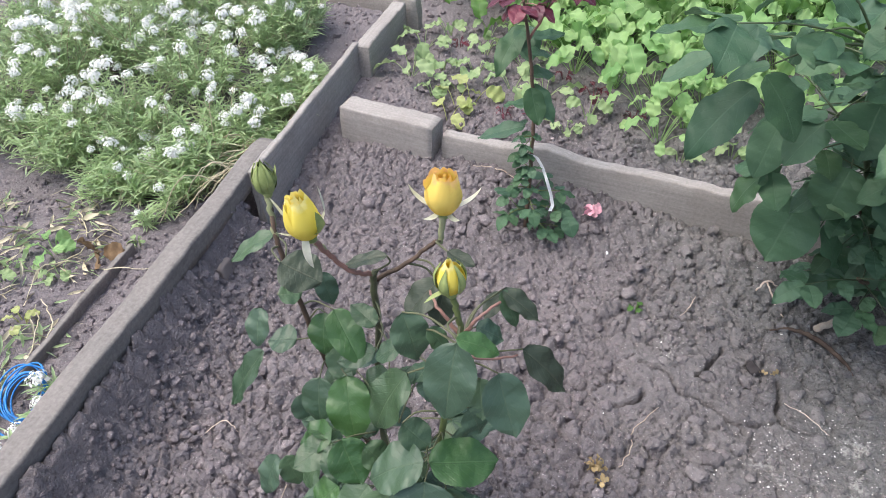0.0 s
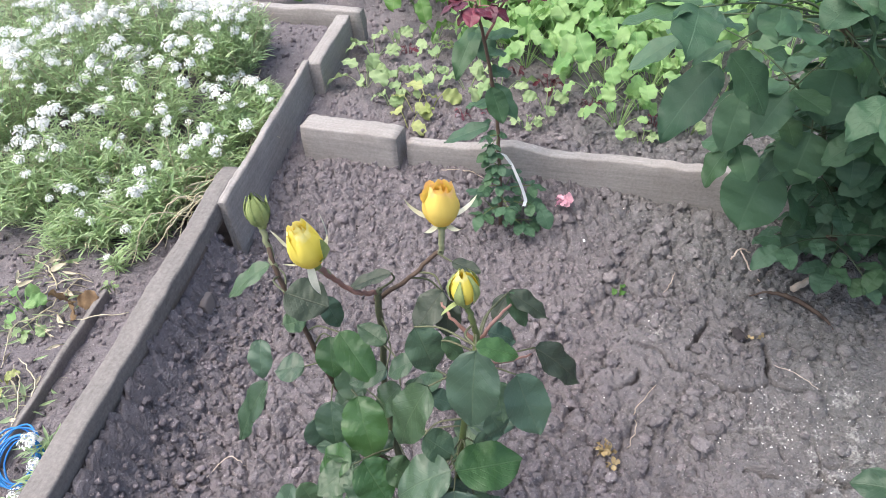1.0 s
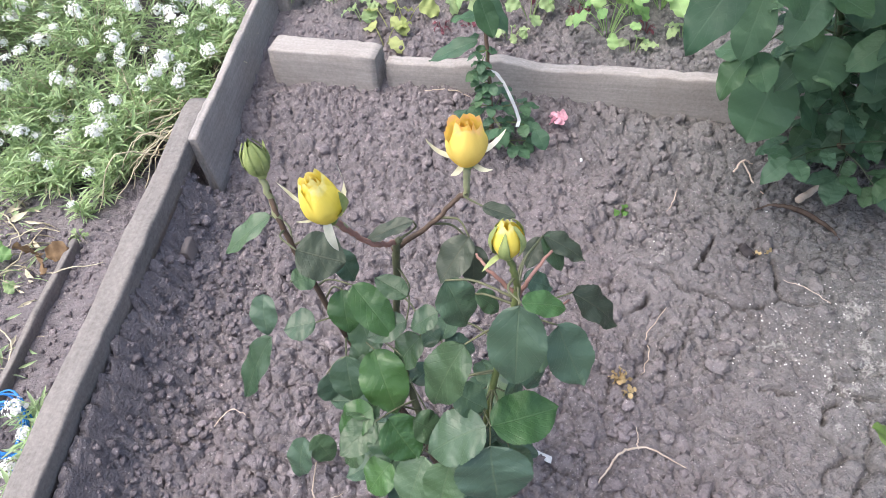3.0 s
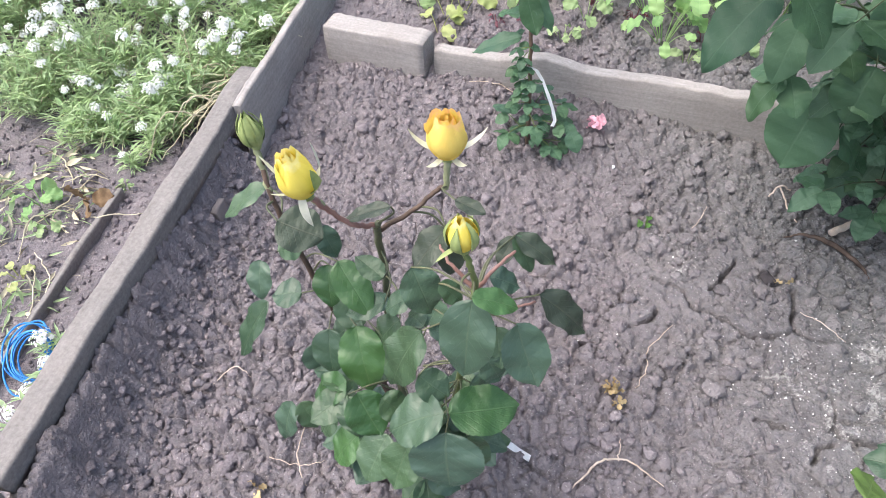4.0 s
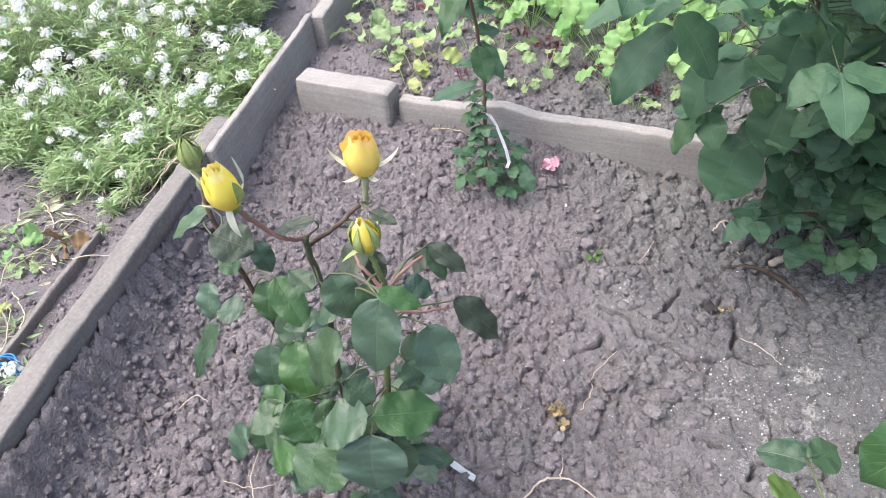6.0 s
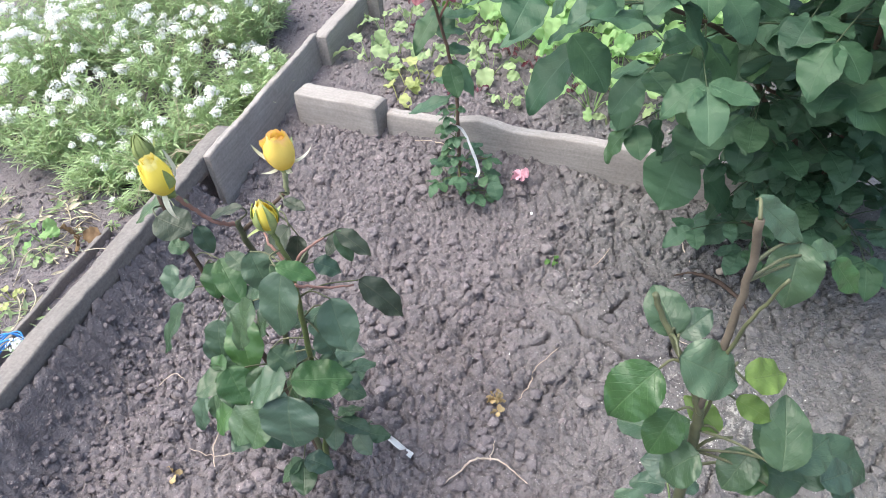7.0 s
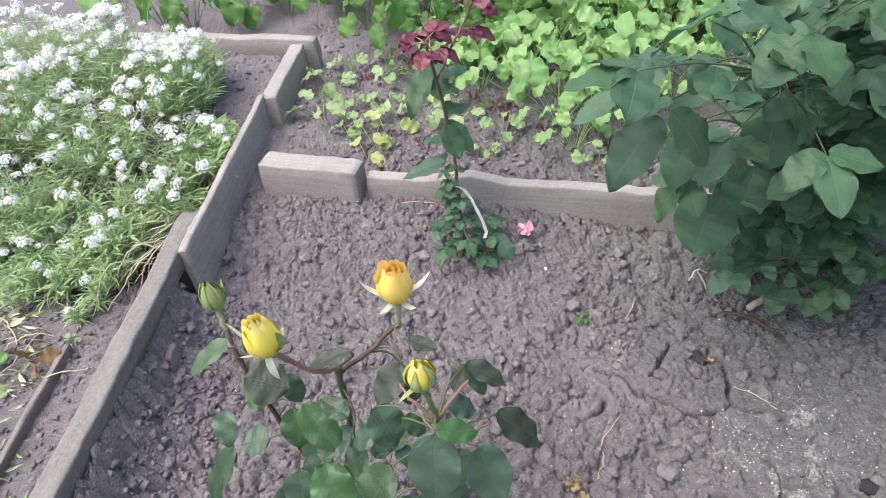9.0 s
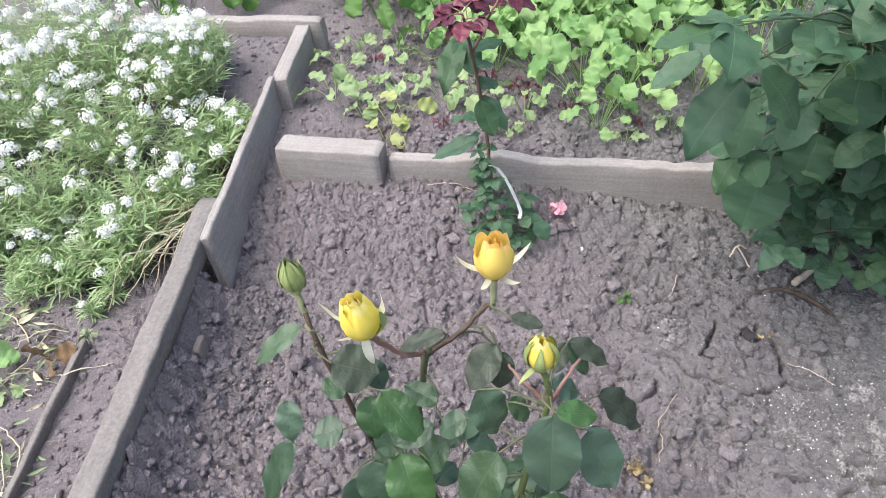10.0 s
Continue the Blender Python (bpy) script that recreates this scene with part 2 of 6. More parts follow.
CANE = plain_material("grey_brown_cane", (0.085, 0.07, 0.054), (0.20, 0.165, 0.13), 50.0, 0.7, 0.25)
PALE_STALK = plain_material("pale_green_stalk", (0.17, 0.19, 0.10), (0.32, 0.33, 0.20), 50.0, 0.6, 0.3)
STALK = plain_material("dull_green_stalk", (0.06, 0.07, 0.04), (0.14, 0.145, 0.08), 50.0, 0.5, 0.35)
GREEN_STEM = plain_material("green_stem", (0.07, 0.11, 0.035), (0.16, 0.19, 0.07), 50.0, 0.5, 0.4)
BUSH_STEM = plain_material("dark_green_stem", (0.030, 0.055, 0.026), (0.085, 0.11, 0.055), 50.0, 0.5, 0.35)
BROWN_STEM = plain_material("brown_stem", (0.06, 0.042, 0.032), (0.15, 0.10, 0.075), 50.0, 0.6, 0.3)
RED_STEM = plain_material("red_stem", (0.20, 0.105, 0.085), (0.36, 0.21, 0.18), 50.0, 0.5, 0.3)
STRAW = plain_material("dry_straw", (0.36, 0.32, 0.22), (0.62, 0.56, 0.43), 40.0, 0.85, 0.15)
ROOT = plain_material("pale_root", (0.34, 0.27, 0.22), (0.60, 0.52, 0.45), 60.0, 0.85, 0.15)
BARK = plain_material("dark_bark", (0.05, 0.036, 0.03), (0.15, 0.11, 0.09), 60.0, 0.9, 0.15)
DEAD = plain_material("dead_leaf", (0.12, 0.075, 0.045), (0.28, 0.19, 0.11), 60.0, 0.8, 0.2, 0.1)
DRIED = plain_material("dried_flower", (0.26, 0.18, 0.09), (0.56, 0.45, 0.26), 70.0, 0.8, 0.2, 0.1)
CLOTH = plain_material("white_strip", (0.66, 0.67, 0.70), (0.86, 0.87, 0.89), 80.0, 0.7, 0.2)
BLUE = plain_material("blue_twine", (0.01, 0.13, 0.42), (0.04, 0.27, 0.68), 120.0, 0.4, 0.4)
PINK = plain_material("pink_petal", (0.72, 0.32, 0.42), (0.88, 0.60, 0.66), 80.0, 0.6, 0.2, 0.2)
STONE = plain_material("grey_block", (0.33, 0.32, 0.31), (0.52, 0.51, 0.49), 40.0, 0.9, 0.15)
PALE = plain_material("lime", (0.62, 0.61, 0.59), (0.80, 0.79, 0.77), 80.0, 0.9, 0.1)
CHAR = plain_material("black_lump", (0.018, 0.016, 0.018), (0.06, 0.052, 0.055), 60.0, 0.85, 0.2)


# ---- building ----
PLACE = {}


def part(name, mesh, mat, parent=None, label="", m=None):
    """One mesh object, under a thing or a part; m is its pose in the world."""
    if isinstance(mesh, bmesh.types.BMesh):
        bm, mesh = mesh, bpy.data.meshes.new(name)
        bm.to_mesh(mesh)
        bm.free()
        mesh.shade_smooth()
    if mat and not mesh.materials:
        mesh.materials.append(mat)
    ob = new(name, mesh)
    PLACE[ob] = m or Matrix()
    ob.matrix_basis = PLACE[ob]
    if parent:
        ob.parent = parent
        ob.matrix_parent_inverse = PLACE[parent].inverted()
    return tagged(ob, label)


def thing(name, at, label, category, group="", kind=""):
    ob = new(name)
    ob.empty_display_size = 0.02
    PLACE[ob] = Matrix.Translation(at)
    ob.matrix_basis = PLACE[ob]
    return tagged(ob, label, category, group, kind)


def raw_mesh(name, verts, faces, mat=None, uvs=None, smooth=True):
    me = bpy.data.meshes.new(name)
    verts, faces = np.asarray(verts, np.float32), np.asarray(faces, np.int32)
    n = faces.shape[1]
    me.vertices.add(len(verts))
    me.vertices.foreach_set("co", verts.ravel())
    me.loops.add(faces.size)
    me.loops.foreach_set("vertex_index", faces.ravel())
    me.polygons.add(len(faces))
    me.polygons.foreach_set("loop_start", np.arange(0, faces.size, n, dtype=np.int32))
    me.update(calc_edges=True)
    me.polygons.foreach_set("use_smooth", np.full(len(faces), smooth))
    if uvs is not None:
        layer = me.uv_layers.new(name="UVMap")
        layer.data.foreach_set("uv", np.asarray(uvs, np.float32)[faces.ravel()].ravel())
    if mat:
        me.materials.append(mat)
    return me


def grid_faces(rows, cols, wrap=False):
    i, j = np.meshgrid(np.arange(rows - 1), np.arange(cols if wrap else cols - 1), indexing="ij")
    k = (j + 1) % cols
    return np.stack([i * cols + j, i * cols + k, (i + 1) * cols + k, (i + 1) * cols + j], -1).reshape(-1, 4)


def tube(points, radii, sides=7, knots=5, wobble=0.0, seed=0):
    """Vertices and faces of a tapering round stem along a smooth curve through the points."""
    rng = np.random.default_rng(seed)
    pts = np.array(points, float)
    n = len(pts)
    ts = np.linspace(0, n - 1, (n - 1) * knots + 1)
    ext = np.vstack([2 * pts[0] - pts[1], pts, 2 * pts[-1] - pts[-2]])
    line = []
    for t in ts:
        i = min(int(t), n - 2)
        f = t - i
        a, b, c, d = ext[i:i + 4]
        line.append(0.5 * (2 * b + (c - a) * f + (2 * a - 5 * b + 4 * c - d) * f * f + (3 * b - a - 3 * c + d) * f ** 3))
    line = np.array(line)
    line[1:-1] += rng.normal(0, wobble, line[1:-1].shape) if wobble else 0
    rad = np.interp(ts, np.linspace(0, n - 1, len(radii)), radii)
    way = np.gradient(line, axis=0)
    way /= np.linalg.norm(way, axis=1)[:, None] + 1e-9
    ref = np.array([0.31, 0.95, 0.05]) if abs(way[:, 2]).mean() > 0.6 else np.array([0.1, 0.05, 1.0])
    a = np.cross(way, ref)
    a /= np.linalg.norm(a, axis=1)[:, None] + 1e-9
    b = np.cross(way, a)
    ang = np.linspace(0, 2 * np.pi, sides, endpoint=False)
    rings = line[:, None] + rad[:, None, None] * (np.cos(ang)[None, :, None] * a[:, None] + np.sin(ang)[None, :, None] * b[:, None])
    verts = np.vstack([rings.reshape(-1, 3), line[:1], line[-1:]])
    faces = grid_faces(len(line), sides, True)
    last = len(line) - 1
    j = np.arange(sides)
    k = (j + 1) % sides
    caps = np.vstack([np.stack([np.full(sides, len(verts) - 2), k, j, j], -1), np.stack([np.full(sides, len(verts) - 1), last * sides + j, last * sides + k, last * sides + k], -1)])
    return verts, faces, caps


def tube_mesh(name, points, radii, mat, **kw):
    v, f, caps = tube(points, radii, **kw)
    bm = bmesh.new()
    vs = [bm.verts.new(p) for p in v]
    for q in f:
        bm.faces.new([vs[i] for i in q])
    for q in caps:
        bm.faces.new([vs[i] for i in q[:3]])
    bmesh.ops.recalc_face_normals(bm, faces=bm.faces[:])
    me = bpy.data.meshes.new(name)
    bm.to_mesh(me)
    bm.free()
    me.shade_smooth()
    me.materials.append(mat)
    return me


def blade(rows=14, cols=7, teeth=0.06, fold=0.25, droop=0.18, ripple=0.03, peak=0.42, blunt=0.62, seed=0, lobes=0.0, quilt=0.0, ribs=7.0, tip=0.0):
    """A leaf blade of unit length along y and unit width, with its face towards z: vertices, faces and uv."""
    rng = np.random.default_rng(seed)
    v = np.linspace(0, 1, rows)
    u = np.linspace(-1, 1, cols)
    k = peak / (1 - peak) * blunt
    w = v ** k * (1 - v) ** blunt * (1 - tip * np.clip((v - 0.7) / 0.3, 0, 1) ** 1.5)
    w = w / w.max() * 0.5
    w[0], w[-1] = 0.012, 0.004
    edge = 1 + teeth * np.where(np.arange(rows) % 2 == 0, 1, -1)
    edge += lobes * np.sin(v * 19 + rng.uniform(0, 6))
    ph = rng.uniform(0, 6, 4)
    uu, vv = np.meshgrid(u, v)
    wide = w[:, None] * np.where(abs(uu) > 0.99, edge[:, None], 1)
    x = uu * wide + 0.03 * np.sin(vv * 3 + ph[0]) * vv
    z = fold * abs(uu) * w[:, None] - droop * vv ** 2 + ripple * np.sin(vv * 15 + ph[1] + uu * 2) * abs(uu) + 0.03 * np.sin(vv * 5 + ph[2]) * uu
    # the blade swells between its side veins
    z = z + quilt * abs(np.sin(math.pi * ribs * (vv - 0.375 * abs(uu)))) * np.clip(4 * abs(uu) * (1.15 - abs(uu)), 0, 1) - 0.35 * fold * uu ** 4 * w[:, None]
    y = vv - 0.1 * droop * vv ** 2
    verts = np.stack([x, y, z], -1).reshape(-1, 3)
    uv = np.stack([(uu + 1) / 2, vv], -1).reshape(-1, 2)
    return verts, grid_faces(rows, cols), uv


def blade_pose(base, tip, width, up=(0.0, -0.25, 1.0), turn=0.0, deep=None):
    base, tip = Vector(base), Vector(tip)
    y = tip - base
    long = y.length
    y.normalize()
    x = y.cross(Vector(up)).normalized()
    z = x.cross(y)
    m = Matrix((x, y, z)).transposed().to_4x4()
    return Matrix.Translation(base) @ m @ Matrix.Rotation(radians(turn), 4, "Y") @ Matrix.Diagonal((width, long, deep or 0.5 * (width + long), 1))


LEAFLETS = {}


def leaflet_mesh(mat, seed):
    k = seed % 9
    key = (mat.name, k)
    if key not in LEAFLETS:
        soft = mat is BUSH_LEAF
        v, f, u = blade(31 if not soft else 25, 9 if not soft else 7, 0.016 if not soft else 0.012, 0.10 + 0.12 * (k % 3), 0.06 + 0.12 * (k % 4), 0.035 + 0.02 * (k % 2), 0.44 + 0.03 * (k % 3), 0.66, k, 0.0, 0.022 if not soft else 0.018, 7.0, 0.25 + 0.15 * (k % 2))
        LEAFLETS[key] = raw_mesh("leaflet", v, f, mat, u)
    return LEAFLETS[key]


count = [0]


def leaflet(parent, base, tip, width, mat=None, up=(0.0, -0.25, 1.0), turn=0.0, name="leaflet"):
    count[0] += 1
    return part(name, leaflet_mesh(mat or ROSE_LEAF, count[0] * 3), None, parent, m=blade_pose(base, tip, width, up, turn))


def rose_leaf(parent, base, way, size, mat, stem_mat, rng, pairs=2, name="leaf", reach=1.0):
    """A compound leaf: a stalk with a leaflet at its end and pairs along it."""
    base, way = Vector(base), Vector(way).normalized()
    sag = Vector((0, 0, -0.25))
    long = size * (0.9 + 0.55 * pairs) * reach
    p1 = base + way * long * 0.5
    p2 = base + (way + sag).normalized() * long
    p2 = (p2 + base + way * long) / 2
    stalk = part(name, tube_mesh("leaf_stalk", [base, p1, p2], [0.0013, 0.0011, 0.0008], stem_mat, sides=5, knots=3), None, parent)
    side = way.cross(Vector((0, 0, 1)))
    side = side.normalized() if side.length > 0.1 else Vector((1, 0, 0))
    up = side.cross(way).normalized() + Vector((0, 0, 0.6))
    end = (p2 - p1).normalized()
    w = rng.uniform(0.62, 0.78)
    leaflet(stalk, p2, p2 + (end + Vector((0, 0, -0.25 + rng.uniform(-0.2, 0.2)))).normalized() * size, size * w, mat, up, rng.uniform(-15, 15))
    for k in range(pairs):
        at = p1.lerp(p2, 0.9 - 0.75 * k) if k == 0 else base.lerp(p1, 0.75)
        s = size * (0.88 - 0.16 * k)
        for sgn in (-1, 1):
            out = (side * sgn + end * rng.uniform(0.25, 0.6) + Vector((0, 0, rng.uniform(-0.4, 0.1)))).normalized()
            leaflet(stalk, at + out * 0.003, at + out * s, s * w, mat, up, rng.uniform(-20, 20))
    return stalk


def merge(pieces):
    """Joins many (verts, faces, uv) into one."""
    vs, fs, us, n = [], [], [], 0
    for v, f, u in pieces:
        vs.append(v)
        fs.append(f + n)
        us.append(u)
        n += len(v)
    return np.vstack(vs), np.vstack(fs), np.vstack(us)


def moved(piece, m):
    v, f, u = piece
    a = np.array(m)
    return v @ a[:3, :3].T + a[:3, 3], f, u


# ---- ground ----
def smooth(a, b, x):
    t = np.clip((x - a) / (b - a), 0, 1)
    return t * t * (3 - 2 * t)


def left_edge(y):
    return np.interp(y, [0.2, 0.75, 1.26, 1.72, 2.05], [-0.60, -0.49, -0.385, -0.235, -0.14])


def cross_edge(x):
    return 1.352 - 0.45 * (x + 0.01)


def far_edge(x):
    return 1.99 - 0.45 * (x + 0.12)


def terrain(x, y):
    d = x - left_edge(y)
    inside = smooth(-0.03, -0.01, d)
    c = y - cross_edge(x)
    back = smooth(-0.02, 0.03, c) * (1 - smooth(1.3, 2.0, x))
    bed = -0.045 * (1 - smooth(0.02, 0.24, d)) * (1 - smooth(0.95, 1.2, y)) + 0.034 * smooth(-0.45, -0.05, c) * (1 - smooth(0.1, 0.6, x)) + 0.014 * smooth(-0.25, -0.03, c) - 0.012 * smooth(0.3, 0.6, x) * (1 - smooth(0.7, 0.95, y))
    bed = bed + 0.155 * np.exp(-np.clip(d, 0, 9) / 0.052) * (1 - smooth(1.08, 1.15, y)) * smooth(-0.3, 0.1, y)
    bed = bed * (1 - back) + 0.052 * back
    out = -0.028 + 0.135 * smooth(1.3, 1.8, y) + 0.115 * np.exp(np.clip(d + 0.04, -9, 0) / 0.045) * (1 - smooth(1.2, 1.3, y)) * smooth(-0.3, 0.1, y)
    far = smooth(-0.02, 0.04, y - far_edge(x)) * smooth(1.6, 1.8, y)
    z = out * (1 - inside) + bed * inside
    return z * (1 - far) + 0.05 * far


CRACKS = [((0.314, 0.769), (0.331, 0.761), (0.349, 0.746), (0.36, 0.722), (0.36, 0.701), (0.386, 0.692), (0.412, 0.675), (0.421, 0.648), (0.452, 0.641), (0.475, 0.645), (0.499, 0.65), (0.513, 0.677), (0.532, 0.726)),
          ((0.461, 0.797), (0.45, 0.78), (0.43, 0.764), (0.418, 0.742), (0.401, 0.735)), ((0.421, 0.648), (0.434, 0.64), (0.44, 0.624)), ((0.499, 0.65), (0.516, 0.629), (0.549, 0.624)), ((0.448, 0.442), (0.461, 0.461), (0.483, 0.466)),
          ((0.511, 0.475), (0.528, 0.462), (0.546, 0.456)), ((0.251, 0.676), (0.28, 0.683), (0.304, 0.702)), ((0.39, 0.508), (0.411, 0.501), (0.431, 0.49))]


def crack_distance(x, y):
    """How far each place is from the nearest of the long cracks."""
    best = np.full(np.shape(x), 9.0)
    near = np.where((x > 0.2) & (x < 0.75) & (y > 0.4) & (y < 0.85))
    px, py = x[near] + 0.004 * fbm(x[near], y[near], 60.0, 2, 13.0), y[near] + 0.004 * fbm(x[near], y[near], 60.0, 2, 15.0)
    least = np.full(px.shape, 9.0)
    for line in CRACKS:
        for (ax, ay), (bx, by) in zip(line, line[1:]):
            t = np.clip(((px - ax) * (bx - ax) + (py - ay) * (by - ay)) / ((bx - ax) ** 2 + (by - ay) ** 2), 0, 1)
            least = np.minimum(least, np.hypot(px - ax - t * (bx - ax), py - ay - t * (by - ay)))
    best[near] = least
    return best


def axis(lo, hi, step, far):
    inner = np.arange(lo, hi + step / 2, step)
    grow = np.minimum(step * 1.15 ** np.arange(1, 1000), np.where(np.arange(999) < 62, 0.0135, step * 1.12 ** np.clip(np.arange(999) - 50, 0, 400)))
    out = np.cumsum(grow)
    out = out[out < far]
    return np.concatenate([lo - out[::-1], inner, hi + out])


def fbm(x, y, scale, octaves=3, seed=0.0):
    """Cheap smooth value noise on arrays."""
    total, amp = np.zeros_like(x), 1.0
    for o in range(octaves):
        r = np.random.default_rng(int(seed * 10) + o + 5)
        table = r.uniform(-1, 1, (64, 64))
        fx, fy = x * scale + 100.3, y * scale + 100.7
        i, j = np.floor(fx).astype(int), np.floor(fy).astype(int)
        a, b = fx - i, fy - j
        a, b = a * a * (3 - 2 * a), b * b * (3 - 2 * b)
        g = lambda di, dj: table[(i + di) % 64, (j + dj) % 64]
        total += amp * (g(0, 0) * (1 - a) * (1 - b) + g(1, 0) * a * (1 - b) + g(0, 1) * (1 - a) * b + g(1, 1) * a * b)
        amp, scale = amp * 0.5, scale * 2.03
    return total


def flat_crust(x, y):
    """1 where the soil is a trodden crust, 0 where it is loose."""
    return smooth(0.26, 0.5, x + fbm(x, y, 7.0, 2, 3.0) * 0.06) * (1 - smooth(0.68, 0.84, y + fbm(x, y, 9.0, 2, 4.0) * 0.05)) * (1 - 0.45 * smooth(0.70, 0.80, x))


def cells(x, y, cell, seed):
    """The nearest and second nearest of scattered centres, and a number and a slope of the nearest one."""
    r = np.random.default_rng(seed)
    jx, jy, js = r.uniform(0.05, 0.95, (97, 97)), r.uniform(0.05, 0.95, (97, 97)), r.uniform(0.0, 1.0, (97, 97))
    tx, ty = r.uniform(-0.5, 0.5, (97, 97)), r.uniform(-0.5, 0.5, (97, 97))
    fx, fy = x / cell + 500, y / cell + 500
    i, j = np.floor(fx).astype(int), np.floor(fy).astype(int)
    d1, d2 = np.full(x.shape, 9.0), np.full(x.shape, 9.0)
    own, tilt = np.zeros_like(x), np.zeros_like(x)
    for di in (-1, 0, 1):
        for dj in (-1, 0, 1):
            a, b = (i + di) % 97, (j + dj) % 97
            dx, dy = fx - i - di - jx[a, b], fy - j - dj - jy[a, b]
            d = np.hypot(dx, dy)
            nearer = d < d1
            d2 = np.minimum(d2, np.where(nearer, d1, d))
            own = np.where(nearer, js[a, b], own)
            tilt = np.where(nearer, tx[a, b] * dx + ty[a, b] * dy, tilt)
            d1 = np.minimum(d1, d)
    return d1, d2, own, tilt


def clod_field(x, y, cell, seed, edge=0.42):
    """Blunt broken clods of uneven height with steep gaps between them: 0 in the gaps to about 1 on top."""
    d1, d2, own, tilt = cells(x, y, cell, seed)
    side = np.clip((d2 - d1) / edge, 0, 1)
    return (0.3 + 0.7 * own) * (1 - (1 - side) ** 2.2) * (1 + 1.1 * tilt) * (1 - 0.25 * d1 ** 2) - 0.3 * np.clip(1 - (d2 - d1) / 0.1, 0, 1)


def plate_cracks(x, y, cell=0.07):
    """Narrow shrinkage cracks round the plates of a dried crust, with each plate a little tilted."""
    d1, d2, own, tilt = cells(x, y, cell, 31)
    open_here = smooth(-0.35, 0.25, fbm(x, y, 11.0, 2, 17.0))
    return -0.02 * open_here * np.clip(1.1 - (d2 - d1) / 0.075, 0, 1) + 0.004 * own + 0.008 * tilt


def height(x, y):
    z = terrain(x, y)
    crust = flat_crust(x, y)
    loose = 1 - 0.68 * crust
    wx, wy = x + 0.0045 * fbm(x, y, 45.0, 3, 9.0), y + 0.0045 * fbm(x, y, 45.0, 3, 11.0)
    split = crack_distance(x, y)
    loose = loose * (1 - 0.75 * np.exp(-(split / 0.028) ** 2))
    open_ground = np.maximum(smooth(1.48, 1.6, y), np.maximum(smooth(0.82, 0.95, x), np.maximum(smooth(0.57, 0.66, -x), 1.35 * smooth(-0.22, 0.0, -y))))
    loose = loose * (1 - 0.7 * open_ground)
    coarse = smooth(-0.5, 0.4, fbm(x, y, 13.0, 2, 29.0))
    lumps = (0.008 + 0.011 * coarse) * clod_field(wx, wy, 0.038, 1, 0.24) + 0.010 * clod_field(wx, wy, 0.021, 2, 0.3) + 0.004 * clod_field(wx, wy, 0.012, 3, 0.45)
    z = z + 0.010 * fbm(x, y, 9.0, 3, 1.0) * loose + loose * (lumps - 0.020) + 0.2 * crust * 0.012 * clod_field(wx, wy, 0.03, 4) + plate_cracks(wx, wy) * crust + 0.0016 * fbm(x, y, 120.0, 3, 6.0) * (1 - open_ground)
    return z - 0.035 * np.clip(1.35 - split / 0.0034, 0, 1)


gx, gy = axis(-0.56, 0.80, 0.0030, 300), axis(0.32, 1.50, 0.0030, 300)
GX, GY = np.meshgrid(gx, gy)
GZ = height(GX, GY)
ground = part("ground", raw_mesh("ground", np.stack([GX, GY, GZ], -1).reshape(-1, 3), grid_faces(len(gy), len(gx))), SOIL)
tagged(ground, "dry grey-brown crumbly garden soil, dug and uneven", "soil", kind="structure")


def ground_z(x, y):
    return float(height(np.array([x], float), np.array([y], float))[0])


def lump_set(kinds, level, rough):
    out = []
    for k in range(kinds):
        bm = bmesh.new()
        bmesh.ops.create_icosphere(bm, subdivisions=level, radius=1.0)
        sq = Vector((random.uniform(0.65, 1.35), random.uniform(0.65, 1.25), random.uniform(0.42, 0.72)))
        for v in bm.verts:
            n = noise.fractal(v.co * 1.2 + Vector((k * 7.1, 3.3, level)), 0.7, 2.2, 5)
            c = abs(noise.noise(v.co * 2.6 + Vector((k * 3.7, 0, 0))))
            d = noise.noise(v.co * 5.5 + Vector((0, k * 5.1, 0)))
            v.co = Vector(a * b for a, b in zip(v.co, sq)) * (0.88 + rough * n + 0.34 * c + 0.26 * d)
        for _ in range(6 if level > 1 else 2):
            n = Vector((random.gauss(0, 1), random.gauss(0, 1), random.gauss(0, 0.7))).normalized()
            lim = random.uniform(0.40, 0.70)
            for v in bm.verts:
                over = v.co.dot(n) - lim
                if over > 0:
                    v.co -= n * over * 0.85
        bm.verts.ensure_lookup_table()
        out.append((np.array([v.co for v in bm.verts]), np.array([[v.index for v in f.verts] for f in bm.faces])))
        bm.free()
    return out


def scatter(lumps, n, size, where, seed, sink=0.25, area=(-1.15, 1.3, 0.2, 2.35)):
    """Lumps strewn on the ground: where(x, y) gives how likely one lies there."""
    rng = np.random.default_rng(seed)
    x, y = rng.uniform(area[0], area[1], n * 4), rng.uniform(area[2], area[3], n * 4)
    keep = np.where(rng.uniform(0, 1, n * 4) < where(x, y))[0][:n]
    x, y = x[keep], y[keep]
    z = height(x, y)
    s = size[0] * (size[1] / size[0]) ** (rng.uniform(0, 1, len(x)) ** 1.7)
    vs, fs, base = [], [], 0
    for i in range(len(x)):
        v, f = lumps[i % len(lumps)]
        a, b = rng.uniform(0, 6.28), rng.uniform(-0.5, 0.5)
        ca, sa, cb, sb = np.cos(a), np.sin(a), np.cos(b), np.sin(b)
        r = np.array([[ca, -sa * cb, sa * sb], [sa, ca * cb, -ca * sb], [0, sb, cb]])
        vs.append(v @ r.T * s[i] + (x[i], y[i], z[i] + s[i] * (0.5 - sink)))
        fs.append(f + base)
        base += len(v)
    return np.vstack(vs), np.vstack(fs)


